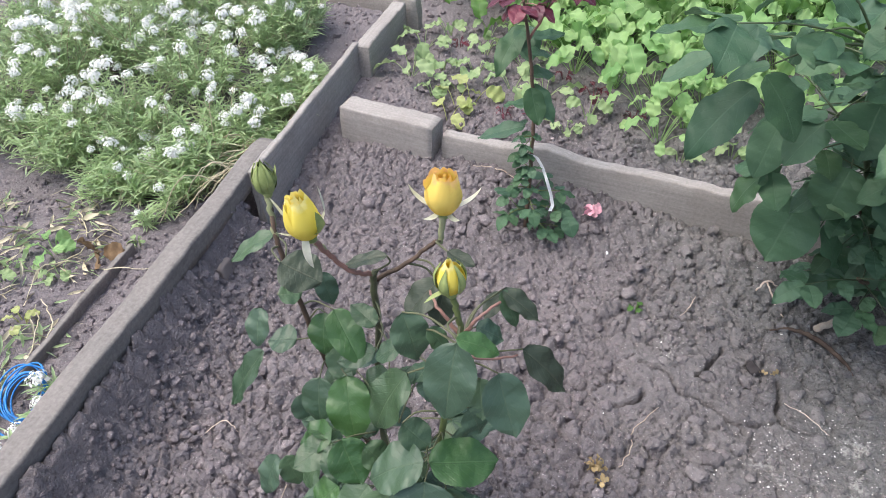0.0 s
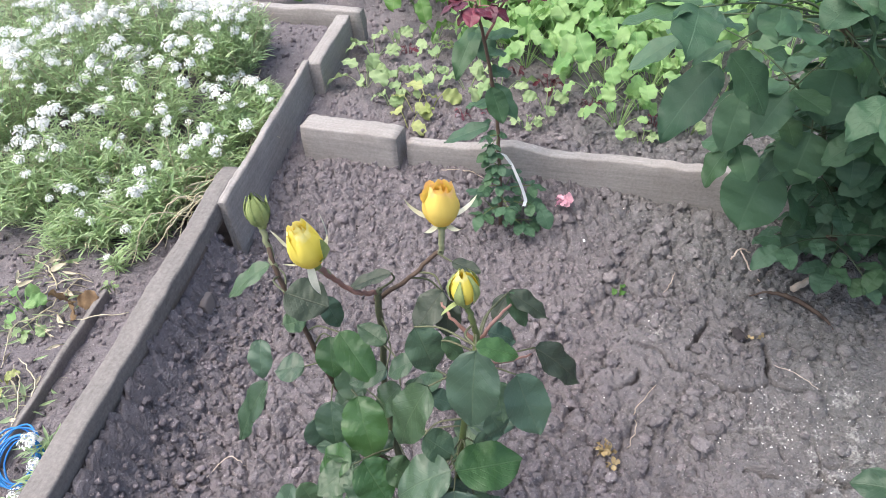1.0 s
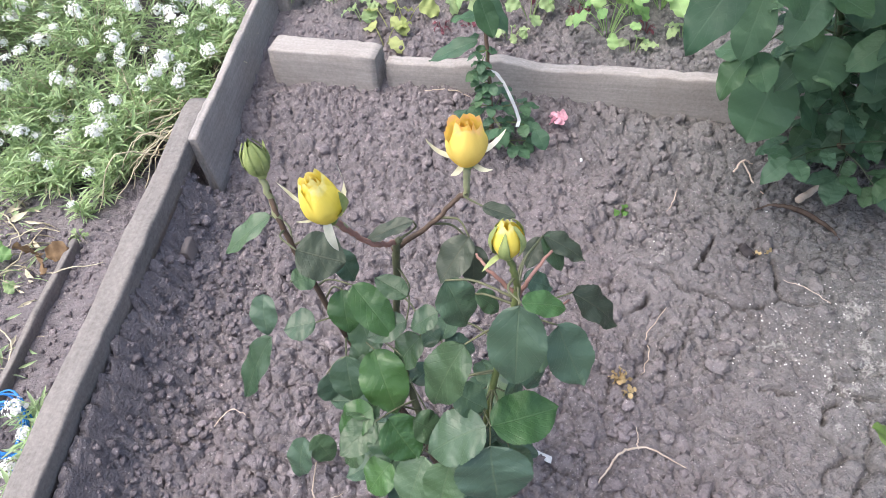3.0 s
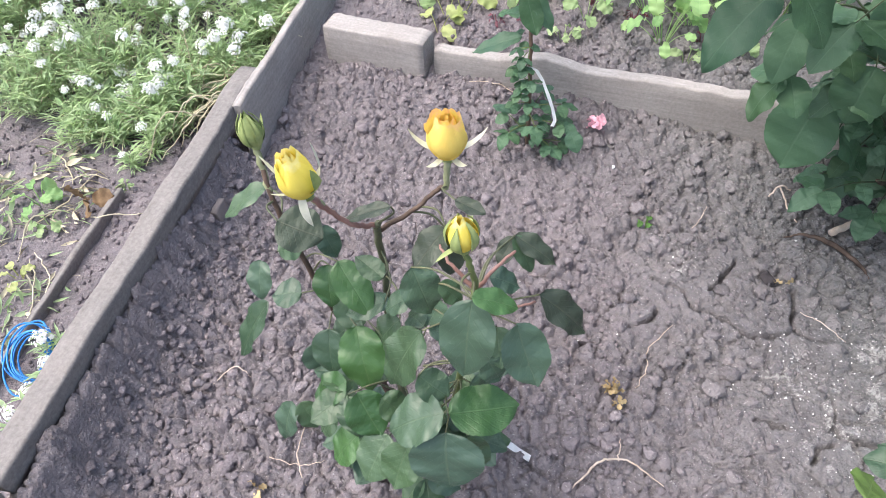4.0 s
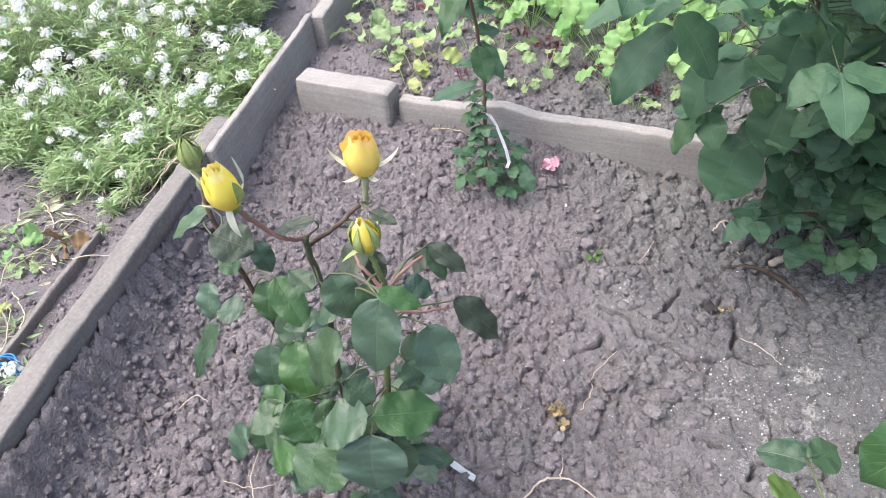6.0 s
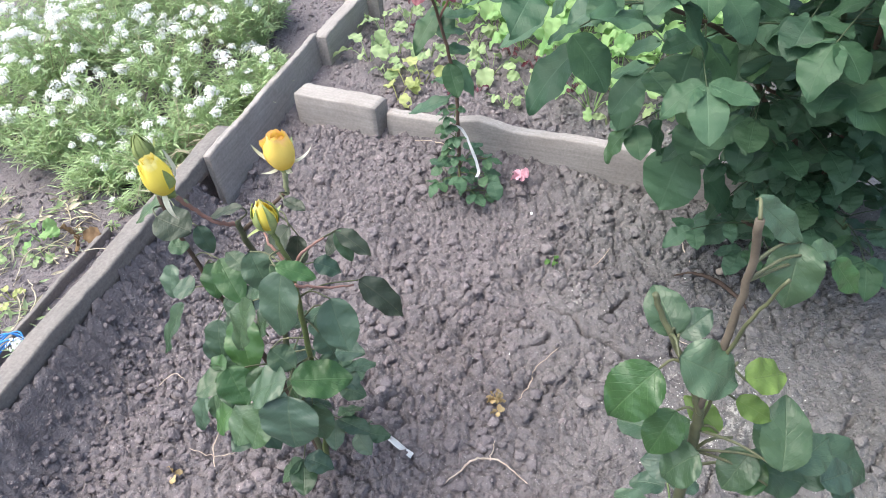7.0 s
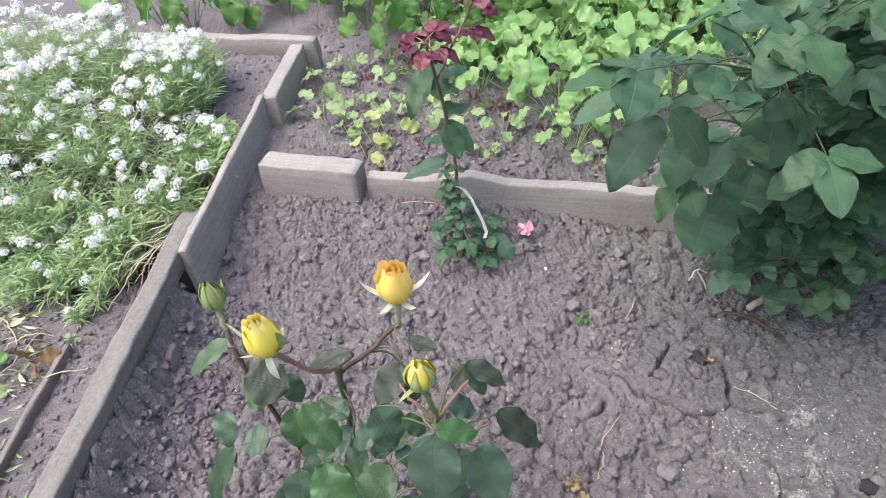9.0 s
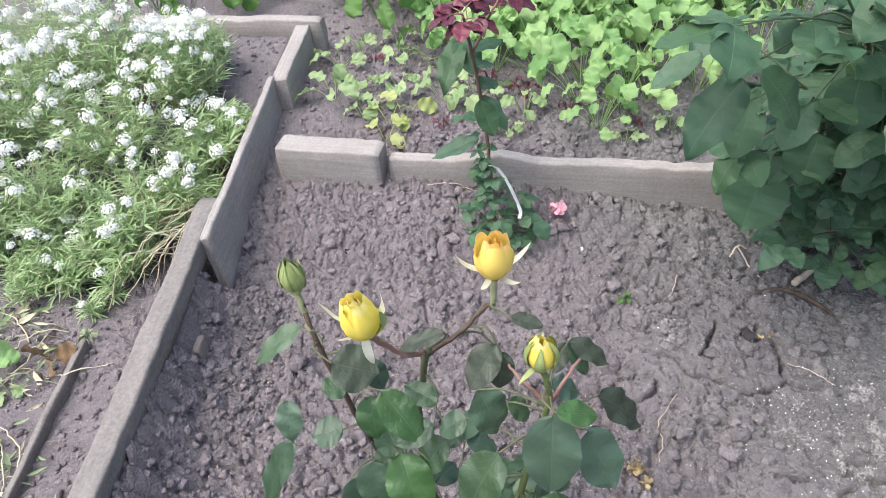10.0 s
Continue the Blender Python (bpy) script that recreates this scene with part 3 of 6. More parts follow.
def off_boards(x, y):
    d = abs(x - left_edge(y) + 0.02)
    c = abs(y - cross_edge(x) - 0.02)
    return np.where((d < 0.024) | ((c < 0.035) & (x > -0.25) & (x < 0.62)), 0, 1)


def loose_where(x, y):
    front = smooth(-0.01, 0.01, x - left_edge(y)) * (y < cross_edge(x) - 0.03)
    f = front * (0.85 + 0.15 * smooth(-0.2, 0.1, x + fbm(x, y, 6.0, 2, 8.0) * 0.12)) * (1 - 0.55 * flat_crust(x, y) * (x < 0.66))
    rest = (0.62 + 0.35 * smooth(-0.3, -0.1, x - left_edge(y)) * (x < left_edge(y)) * (y < 1.25)) * (1 - front)
    return (f + rest) * off_boards(x, y) * smooth(0.004, 0.02, crack_distance(x, y))


def bank_where(x, y):
    d = x - left_edge(y)
    return smooth(0.005, 0.03, d) * (1 - smooth(0.1, 0.22, d)) * (y < 1.12)


def small_where(x, y):
    return (0.8 + 0.2 * flat_crust(x, y)) * off_boards(x, y) * np.where((y < cross_edge(x)) & (x > left_edge(y)) & (x < 0.85), 1.0, 0.14) * smooth(0.003, 0.012, crack_distance(x, y))


def strewn(x, y, s, sink, rng):
    a, b = rng.uniform(0, 6.28), rng.uniform(-0.5, 0.5)
    m = Matrix.Rotation(a, 4, "Z") @ Matrix.Rotation(b, 4, "X")
    return Matrix.Translation((x, y, ground_z(x, y) + s * (0.5 - sink))) @ m @ Matrix.Scale(s, 4)


LUMPS, CRUMBS, GRIT = lump_set(14, 3, 0.42), lump_set(14, 2, 0.42), lump_set(8, 1, 0.3)
for name, lumps, n, size, where, seed, label in (("clods", LUMPS, 1400, (0.006, 0.0145), loose_where, 1, "dry lumpy clods of grey-brown garden soil"), ("clods", CRUMBS, 900, (0.004, 0.0115), bank_where, 6, "dry lumpy clods of soil banked against the board"), ("clods", CRUMBS, 7000, (0.0032, 0.0075), loose_where, 2, "dry lumpy clods of grey-brown garden soil"),
                                             ("crumbs", CRUMBS, 2000, (0.0028, 0.006), small_where, 3, "small crumbs of dry grey-brown soil"), ("crumbs", GRIT, 9000, (0.0013, 0.0034), small_where, 4, "small crumbs of dry grey-brown soil")):
    pv, pf = scatter(lumps, n, size, where, seed, 0.36 if name == "clods" else 0.25, (-0.65, -0.1, 0.25, 1.15) if where is bank_where else (-1.15, 1.3, 0.2, 2.35))
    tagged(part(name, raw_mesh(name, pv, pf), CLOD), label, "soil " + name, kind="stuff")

for lumps, n, size, area, seed, label in ((LUMPS, 260, (0.005, 0.016), (0.62, 1.3, 0.35, 1.0), 7, "dry clods on the trodden soil beside the bush"), (CRUMBS, 800, (0.004, 0.011), (-1.15, -0.6, 0.4, 1.3), 8, "dry clods on the soil outside the board"),
                                          (CRUMBS, 1100, (0.004, 0.012), (-0.2, 0.7, 1.2, 2.0), 9, "dry clods among the seedlings in the back bed")):
    pv, pf = scatter(lumps, n, size, off_boards, seed, 0.34, area)
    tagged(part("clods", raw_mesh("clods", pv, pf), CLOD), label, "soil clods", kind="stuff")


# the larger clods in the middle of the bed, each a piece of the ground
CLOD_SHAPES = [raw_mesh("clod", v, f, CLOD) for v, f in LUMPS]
crng = random.Random(12)
placed = 0
while placed < 300:
    x, y = crng.uniform(-0.42, 0.66), crng.uniform(0.38, 1.25)
    if crng.random() < float(loose_where(np.array([x]), np.array([y]))[0]):
        part("clod", CLOD_SHAPES[placed % len(CLOD_SHAPES)], None, ground, m=strewn(x, y, 0.009 + 0.009 * crng.random() ** 1.8, 0.42, crng))
        placed += 1


def lime_where(x, y):
    return sum(0.5 * np.exp(-((x - a) ** 2 + (y - b) ** 2) / (1.4 * w) ** 2) for a, b, w in LIME) + 0.012


pv, pf = scatter(GRIT, 1100, (0.0006, 0.0019), lime_where, 5, 0.0, (0.1, 0.8, 0.36, 1.1))
tagged(part("lime_crumbs", raw_mesh("lime_crumbs", pv, pf), PALE), "white lime specks scattered on the soil", "lime", kind="stuff")


# ---- boards round the beds ----
def plank(name, a, b, thick, z0, z1, mat, label, seed=0, wave=None, lean=0.0, slope=0.0, segs=44):
    """A rough-sawn board on edge from a to b (the middle of its top), with worn rounded edges."""
    rng = np.random.default_rng(seed)
    a, b = np.array(a, float), np.array(b, float)
    long = np.linalg.norm(b - a)
    h, r = z1 - z0, min(0.004, thick * 0.25)
    half = thick / 2
    prof = [(-half, -h)] + [(-half, -h * k) for k in (0.75, 0.5, 0.25)] + [(-half, -r), (-half + 0.3 * r, -0.3 * r), (-half + r, 0), (-half * 0.4, 0), (half * 0.4, 0), (half - r, 0), (half - 0.3 * r, -0.3 * r), (half, -r)] + [(half, -h * k) for k in (0.25, 0.5, 0.75)] + [(half, -h)]
    prof = np.array(prof)
    xs = np.linspace(0, long, segs)
    ph = rng.uniform(0, 6, 5)
    rings = []
    for i, x in enumerate(xs):
        top = (wave(x) if wave else 0.0) + slope * x + 0.0015 * np.sin(x * 23 + ph[0]) + 0.0009 * rng.normal()
        p = prof.copy()
        if i in (0, segs - 1):
            p = p * [0.94, 1] + [0, -0.002]
        yy = p[:, 0] * (1 + 0.03 * np.sin(x * 17 + ph[1])) + 0.002 * np.sin(x * 5 + ph[2]) + p[:, 1] * lean + rng.normal(0, 0.0004, len(p))
        zz = np.where(p[:, 1] > -h * 0.9, p[:, 1] + top, p[:, 1]) + rng.normal(0, 0.0004, len(p))
        rings.append(np.stack([np.full(len(p), x) + 0.002 * np.sin(p[:, 1] * 90 + ph[3]) * (i in (0, segs - 1)), yy, zz], -1))
    n = len(prof)
    bm = bmesh.new()
    vs = [[bm.verts.new(q) for q in ring] for ring in rings]
    for i in range(segs - 1):
        for j in range(n):
            bm.faces.new([vs[i][j], vs[i + 1][j], vs[i + 1][(j + 1) % n], vs[i][(j + 1) % n]])
    bm.faces.new(vs[0])
    bm.faces.new(vs[-1][::-1])
    bmesh.ops.recalc_face_normals(bm, faces=bm.faces[:])
    m = Matrix.Translation((*a, z1)) @ Matrix.Rotation(math.atan2(b[1] - a[1], b[0] - a[0]), 4, "Z")
    ob = part(name, bm, mat, m=m)
    for p in ob.data.polygons:
        p.use_smooth = len(p.vertices) == 4 and abs(p.normal.x) < 0.5
    return tagged(ob, label, "board", "bed boards")


plank("edging_board", (-0.592, 0.44), (-0.388, 1.268), 0.040, 0.095, 0.132, WOOD_DARK, "thick weathered grey board with soil banked against it", 1, slope=0.008)
plank("edging_board", (-0.655, 0.12), (-0.596, 0.432), 0.044, 0.09, 0.128, WOOD_DARK, "short weathered grey board with a broken end", 2, segs=20)
plank("edging_board", (-0.394, 1.138), (-0.238, 1.722), 0.017, -0.02, 0.140, WOOD, "thin grey board standing on edge beside the flowers", 3, lean=0.03)
plank("edging_board", (-0.226, 1.700), (-0.140, 1.995), 0.040, 0.0, 0.138, WOOD, "weathered grey board meeting the far board in a corner", 4, segs=24)
plank("edging_board", (-0.085, 2.005), (-1.30, 2.555), 0.036, 0.0, 0.142, WOOD, "long weathered grey board at the end of the flower bed", 5, segs=60)
plank("edging_block", (-0.242, 1.447), (-0.029, 1.340), 0.058, -0.02, 0.122, WOOD, "short thick pale grey timber block between the beds", 6, segs=18)
plank("edging_board", (-0.012, 1.345), (0.74, 1.007), 0.028, -0.02, 0.104, WOOD, "long weathered board with an uneven wavy top", 7, segs=60, wave=lambda x: 0.014 * math.exp(-((x - 0.24) / 0.05) ** 2) - 0.004 * math.exp(-((x - 0.12) / 0.05) ** 2) - 0.003)
plank("edging_board", (0.76, 1.055), (1.16, 0.925), 0.045, -0.04, 0.055, WOOD, "low weathered board behind the rose bush", 8, segs=24)
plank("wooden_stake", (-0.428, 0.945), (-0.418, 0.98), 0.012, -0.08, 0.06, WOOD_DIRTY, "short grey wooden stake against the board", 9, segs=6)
plank("thin_lath", (-0.775, 0.62), (-0.66, 1.098), 0.012, -0.06, -0.004, WOOD_DARK, "thin grey lath lying in the soil", 10, segs=24)


# ---- roses ----
two = math.pi * 2


def petal_piece(radius, tall, start, span, close=0.55, bulge=1.0, rim=0.0, tip=0.12, rows=9, cols=11, seed=0, open_out=0.0):
    """A cupped petal round the z axis: close narrows it at the top, rim curls its edge outwards."""
    rng = np.random.default_rng(seed)
    h = np.linspace(0, 1, rows)[:, None]
    a = np.linspace(-1, 1, cols)[None, :]
    shape = np.sqrt(np.clip(1 - abs(a) ** 3.2, 0, 1)) * (1 - tip) + tip * (1 - a ** 2)
    shape = (1 - tip) * np.clip(1 - abs(a) ** 6, 0, 1) ** 0.5 + tip * (1 - a ** 2)
    hh = h * (0.74 + 0.26 * shape) if tip < 0.5 else h * (0.2 + 0.8 * shape)
    prof = np.sin(np.clip(hh * 1.9 + 0.42, 0, np.pi)) ** 0.8
    r = radius * (prof * bulge * (1 - close * hh ** 2) + 0.12) + open_out * hh ** 2 * radius
    r = r + radius * rim * smooth(0.72, 1.0, hh) + radius * (0.08 * np.sin(a * 5 + rng.uniform(0, 6)) + 0.04 * np.sin(a * 13 + rng.uniform(0, 6))) * hh ** 2
    ang = start + span / 2 * a * (0.55 + 0.45 * np.sin(np.clip(hh * 2.4 + 0.5, 0, np.pi / 2 + 0.9)))
    z = tall * hh - tall * 0.12 * rim * smooth(0.75, 1.0, hh) + tall * (0.04 * np.sin(a * 5 + rng.uniform(0, 6)) + 0.02 * np.sin(a * 11 + rng.uniform(0, 6)) + rng.uniform(-0.07, 0.04)) * hh ** 2
    v = np.stack([r * np.cos(ang), r * np.sin(ang), z], -1).reshape(-1, 3)
    uv = np.stack([np.broadcast_to((a + 1) / 2, hh.shape), hh], -1).reshape(-1, 2)
    return v, grid_faces(rows, cols), uv


def sepal_piece(long, wide, lift, start, curl, radius):
    """A narrow pointed sepal that leaves the base of the flower."""
    v = np.linspace(0, 1, 8)[:, None]
    u = np.linspace(-1, 1, 5)[None, :]
    w = wide * (np.sqrt(v + 0.05) * (1 - v) ** 0.8) * 1.6
    hold = 0.8 * smooth(0.0, 0.4, v) if lift > 0.6 else 0.0
    out = radius * (0.35 + hold) + long * np.cos(lift + curl * v) * v
    up = long * np.sin(lift + curl * v) * v
    x = out + 0 * u
    y = u * w
    z = up + 0.25 * abs(u) * w
    c, s = math.cos(start), math.sin(start)
    p = np.stack([x * c - y * s, x * s + y * c, z], -1).reshape(-1, 3)
    return p, grid_faces(8, 5), np.stack([np.broadcast_to((u + 1) / 2, x.shape), np.broadcast_to(v, x.shape)], -1).reshape(-1, 2)


def axis_pose(at, way):
    return Matrix.Translation(at) @ Vector((0, 0, 1)).rotation_difference(Vector(way)).to_matrix().to_4x4()


def bud(parent, at, way, radius, tall, mat, petals, sepals, label, spin=0.0, hug=0):
    """A flower bud with its swollen base, wrapped petals and sepals; petals and sepals are rows of shape values."""
    m = axis_pose(at, way)
    bm = bmesh.new()
    bmesh.ops.create_uvsphere(bm, u_segments=12, v_segments=8, radius=radius * 0.42)
    for v in bm.verts:
        v.co.z = v.co.z * 1.25 - radius * 0.28
    head = part("flower", bm, SEPAL, parent, label, m=m)
    for k, (r, t, start, span, close, rim) in enumerate(petals):
        part("petal", raw_mesh("petal", *petal_piece(radius * r, tall * t, spin + start, span, close, rim=rim, seed=k)[:2], mat, petal_piece(radius * r, tall * t, spin + start, span, close, rim=rim, seed=k)[2]), None, head, m=m)
    for k in range(hug):
        piece = petal_piece(radius * 1.10, tall * 0.97, spin + 0.5 + k * two / hug, two / hug * 0.62, petals[-1][4] + 0.02, tip=0.75, seed=k)
        part("sepal", raw_mesh("sepal", *piece[:2], SEPAL, piece[2]), None, head, m=m)
    for k, (long, wide, lift, curl, start, pale) in enumerate(sepals):
        piece = sepal_piece(long, wide, radians(lift), spin + start, radians(curl), radius)
        part("sepal", raw_mesh("sepal", *piece[:2], PALE_SEPAL if pale else SEPAL, piece[2]), None, head, m=m)
    return head


LINES = {}


def stem(parent, points, radii, mat, name="stem", seed=0, label="", wobble=0.0006):
    if name in ("stem", "cane", "cut_cane"):
        for a, b in zip(points, points[1:]):
            LINES.setdefault(parent, []).extend([Vector(a).lerp(Vector(b), k / 4) for k in range(5)])
    return part(name, tube_mesh(name, points, radii, mat, sides=9, knots=6, wobble=wobble, seed=seed), None, parent, label)


ROSE_AT = (-0.065, 0.475, ground_z(-0.065, 0.475))
rose = thing("rose_bush", ROSE_AT, "small rose bush with yellow buds and dark glossy leaves", "rose")
stem(rose, [ROSE_AT, (-0.10, 0.52, 0.10), (-0.135, 0.545, 0.2), (-0.147, 0.54, 0.28), (-0.16, 0.535, 0.38), (-0.171, 0.539, 0.46), (-0.175, 0.553, 0.49), (-0.178, 0.563, 0.508)], [0.005, 0.0042, 0.0032, 0.0028, 0.0024, 0.0021], BROWN_STEM, seed=1, label="reddish-brown stem")
stem(rose, [ROSE_AT, (-0.09, 0.53, 0.12), (-0.095, 0.57, 0.21), (-0.087, 0.565, 0.29), (-0.077, 0.515, 0.43), (-0.073, 0.505, 0.455)], [0.0052, 0.0046, 0.0042, 0.0038, 0.003], STALK, seed=2)
stem(rose, [(-0.080, 0.518, 0.43), (-0.043, 0.513, 0.458), (-0.017, 0.517, 0.478), (-0.009, 0.514, 0.484)], [0.0028, 0.0022, 0.0022, 0.0024], BROWN_STEM, seed=3)
stem(rose, [(-0.010, 0.513, 0.482), (-0.008, 0.516, 0.498), (-0.006, 0.521, 0.515)], [0.0026, 0.0030, 0.0036], PALE_STALK, 'flower_stalk', seed=9)
stem(rose, [(-0.112, 0.492, 0.492), (-0.119, 0.487, 0.508), (-0.123, 0.484, 0.52)], [0.0026, 0.0029, 0.0034], PALE_STALK, 'flower_stalk', seed=10)
stem(rose, [(-0.077, 0.507, 0.45), (-0.093, 0.498, 0.462), (-0.108, 0.492, 0.485), (-0.12, 0.486, 0.51)], [0.0026, 0.0024, 0.0024, 0.0028], RED_STEM, seed=4)
stem(rose, [ROSE_AT, (-0.03, 0.44, 0.15), (-0.012, 0.432, 0.3), (0.006, 0.415, 0.45), (0.005, 0.412, 0.49), (0.001, 0.413, 0.515)], [0.005, 0.0042, 0.0036, 0.0028, 0.0026, 0.0026], GREEN_STEM, seed=5)
stem(rose, [(0.006, 0.415, 0.455), (0.02, 0.42, 0.475), (0.042, 0.437, 0.48)], [0.0022, 0.0016, 0.0012], RED_STEM, seed=6, name="leaf_stalk")
stem(rose, [(0.006, 0.415, 0.465), (-0.01, 0.425, 0.485), (-0.018, 0.44, 0.492)], [0.002, 0.0015, 0.001], RED_STEM, seed=7, name="leaf_stalk")
stem(rose, [(0.006, 0.412, 0.44), (0.03, 0.42, 0.425), (0.06, 0.437, 0.41)], [0.0018, 0.0014, 0.0011], RED_STEM, seed=8, name="leaf_stalk")

stem(rose, [(-0.172, 0.542, 0.468), (-0.175, 0.553, 0.49), (-0.1775, 0.563, 0.51)], [0.0029, 0.0029, 0.0034], PALE_STALK, 'flower_stalk', seed=14)
bud(rose, (-0.006, 0.522, 0.517), (0.02, -0.12, 1), 0.0165, 0.040, ORANGE_PETAL,
    [(0.16, 0.98, 0.0, 6.2, 0.3, 0.0), (0.30, 1.0, 1.7, 5.4, 0.3, 0.0), (0.44, 1.02, 3.6, 4.8, 0.3, 0.0), (0.58, 1.05, 0.4, 4.4, 0.36, 0.02), (0.70, 1.07, 2.6, 4.0, 0.38, 0.03), (0.82, 1.05, 4.6, 3.4, 0.40, 0.06), (0.93, 1.02, 0.2, 2.9, 0.40, 0.12), (1.02, 0.92, 2.6, 2.4, 0.30, 0.34), (1.06, 1.04, 4.7, 2.6, 0.44, 0.08)],
    [(0.036, 0.0042, 2, 34, 0.15, True), (0.03, 0.0048, -8, 30, 1.4, False), (0.036, 0.0042, 5, 36, 2.9, True), (0.030, 0.004, -4, 30, 4.1, True), (0.032, 0.004, -10, 40, 5.2, True)], "opening orange-yellow rose bud")
bud(rose, (-0.124, 0.483, 0.523), (-0.10, -0.15, 1), 0.0158, 0.043, YELLOW_PETAL,
    [(0.14, 1.04, 0.0, 6.2, 0.5, 0.0), (0.27, 1.05, 2.0, 5.4, 0.5, 0.0), (0.40, 1.05, 4.1, 4.8, 0.48, 0.0), (0.54, 1.04, 0.9, 4.4, 0.46, 0.0), (0.68, 1.04, 3.0, 4.0, 0.52, 0.02), (0.82, 1.03, 5.2, 3.4, 0.54, 0.03), (0.94, 1.0, 0.9, 2.8, 0.54, 0.05), (1.02, 0.97, 3.1, 2.6, 0.52, 0.08), (1.06, 0.94, 5.0, 2.6, 0.56, 0.04)],
    [(0.052, 0.0068, 80, 6, 0.1, True), (0.034, 0.0022, 70, -5, 2.6, True), (0.026, 0.0024, 30, 12, 3.7, True), (0.036, 0.0056, -50, -30, 4.5, True), (0.036, 0.0075, 72, 14, 5.7, False)], "opening lemon-yellow rose bud")
bud(rose, (0.0, 0.413, 0.52), (-0.03, -0.10, 1), 0.0128, 0.033, YELLOW_PETAL,
    [(0.5, 1.02, 0.4, 5.0, 0.85, 0.0), (0.75, 1.0, 2.5, 3.6, 0.75, 0.0), (0.9, 0.96, 4.6, 3.2, 0.68, 0.0), (0.98, 0.92, 1.4, 3.0, 0.64, 0.0)],
    [(0.022, 0.003, 20, -10, 1.2, False), (0.02, 0.003, 10, -20, 3.6, False)], "half-closed yellow rose bud with green sepals", hug=5)
bud(rose, (-0.177, 0.562, 0.512), (-0.03, -0.02, 1), 0.0118, 0.034, SEPAL,
    [(0.6, 1.0, 0.4, 5.0, 0.9, 0.0), (0.9, 0.95, 2.5, 3.6, 0.8, 0.0), (0.98, 0.92, 4.6, 3.4, 0.76, 0.0), (1.0, 0.9, 1.4, 3.4, 0.74, 0.0)],
    [(0.018, 0.0025, 60, 5, 1.2, False)], "closed green rose bud", hug=5)

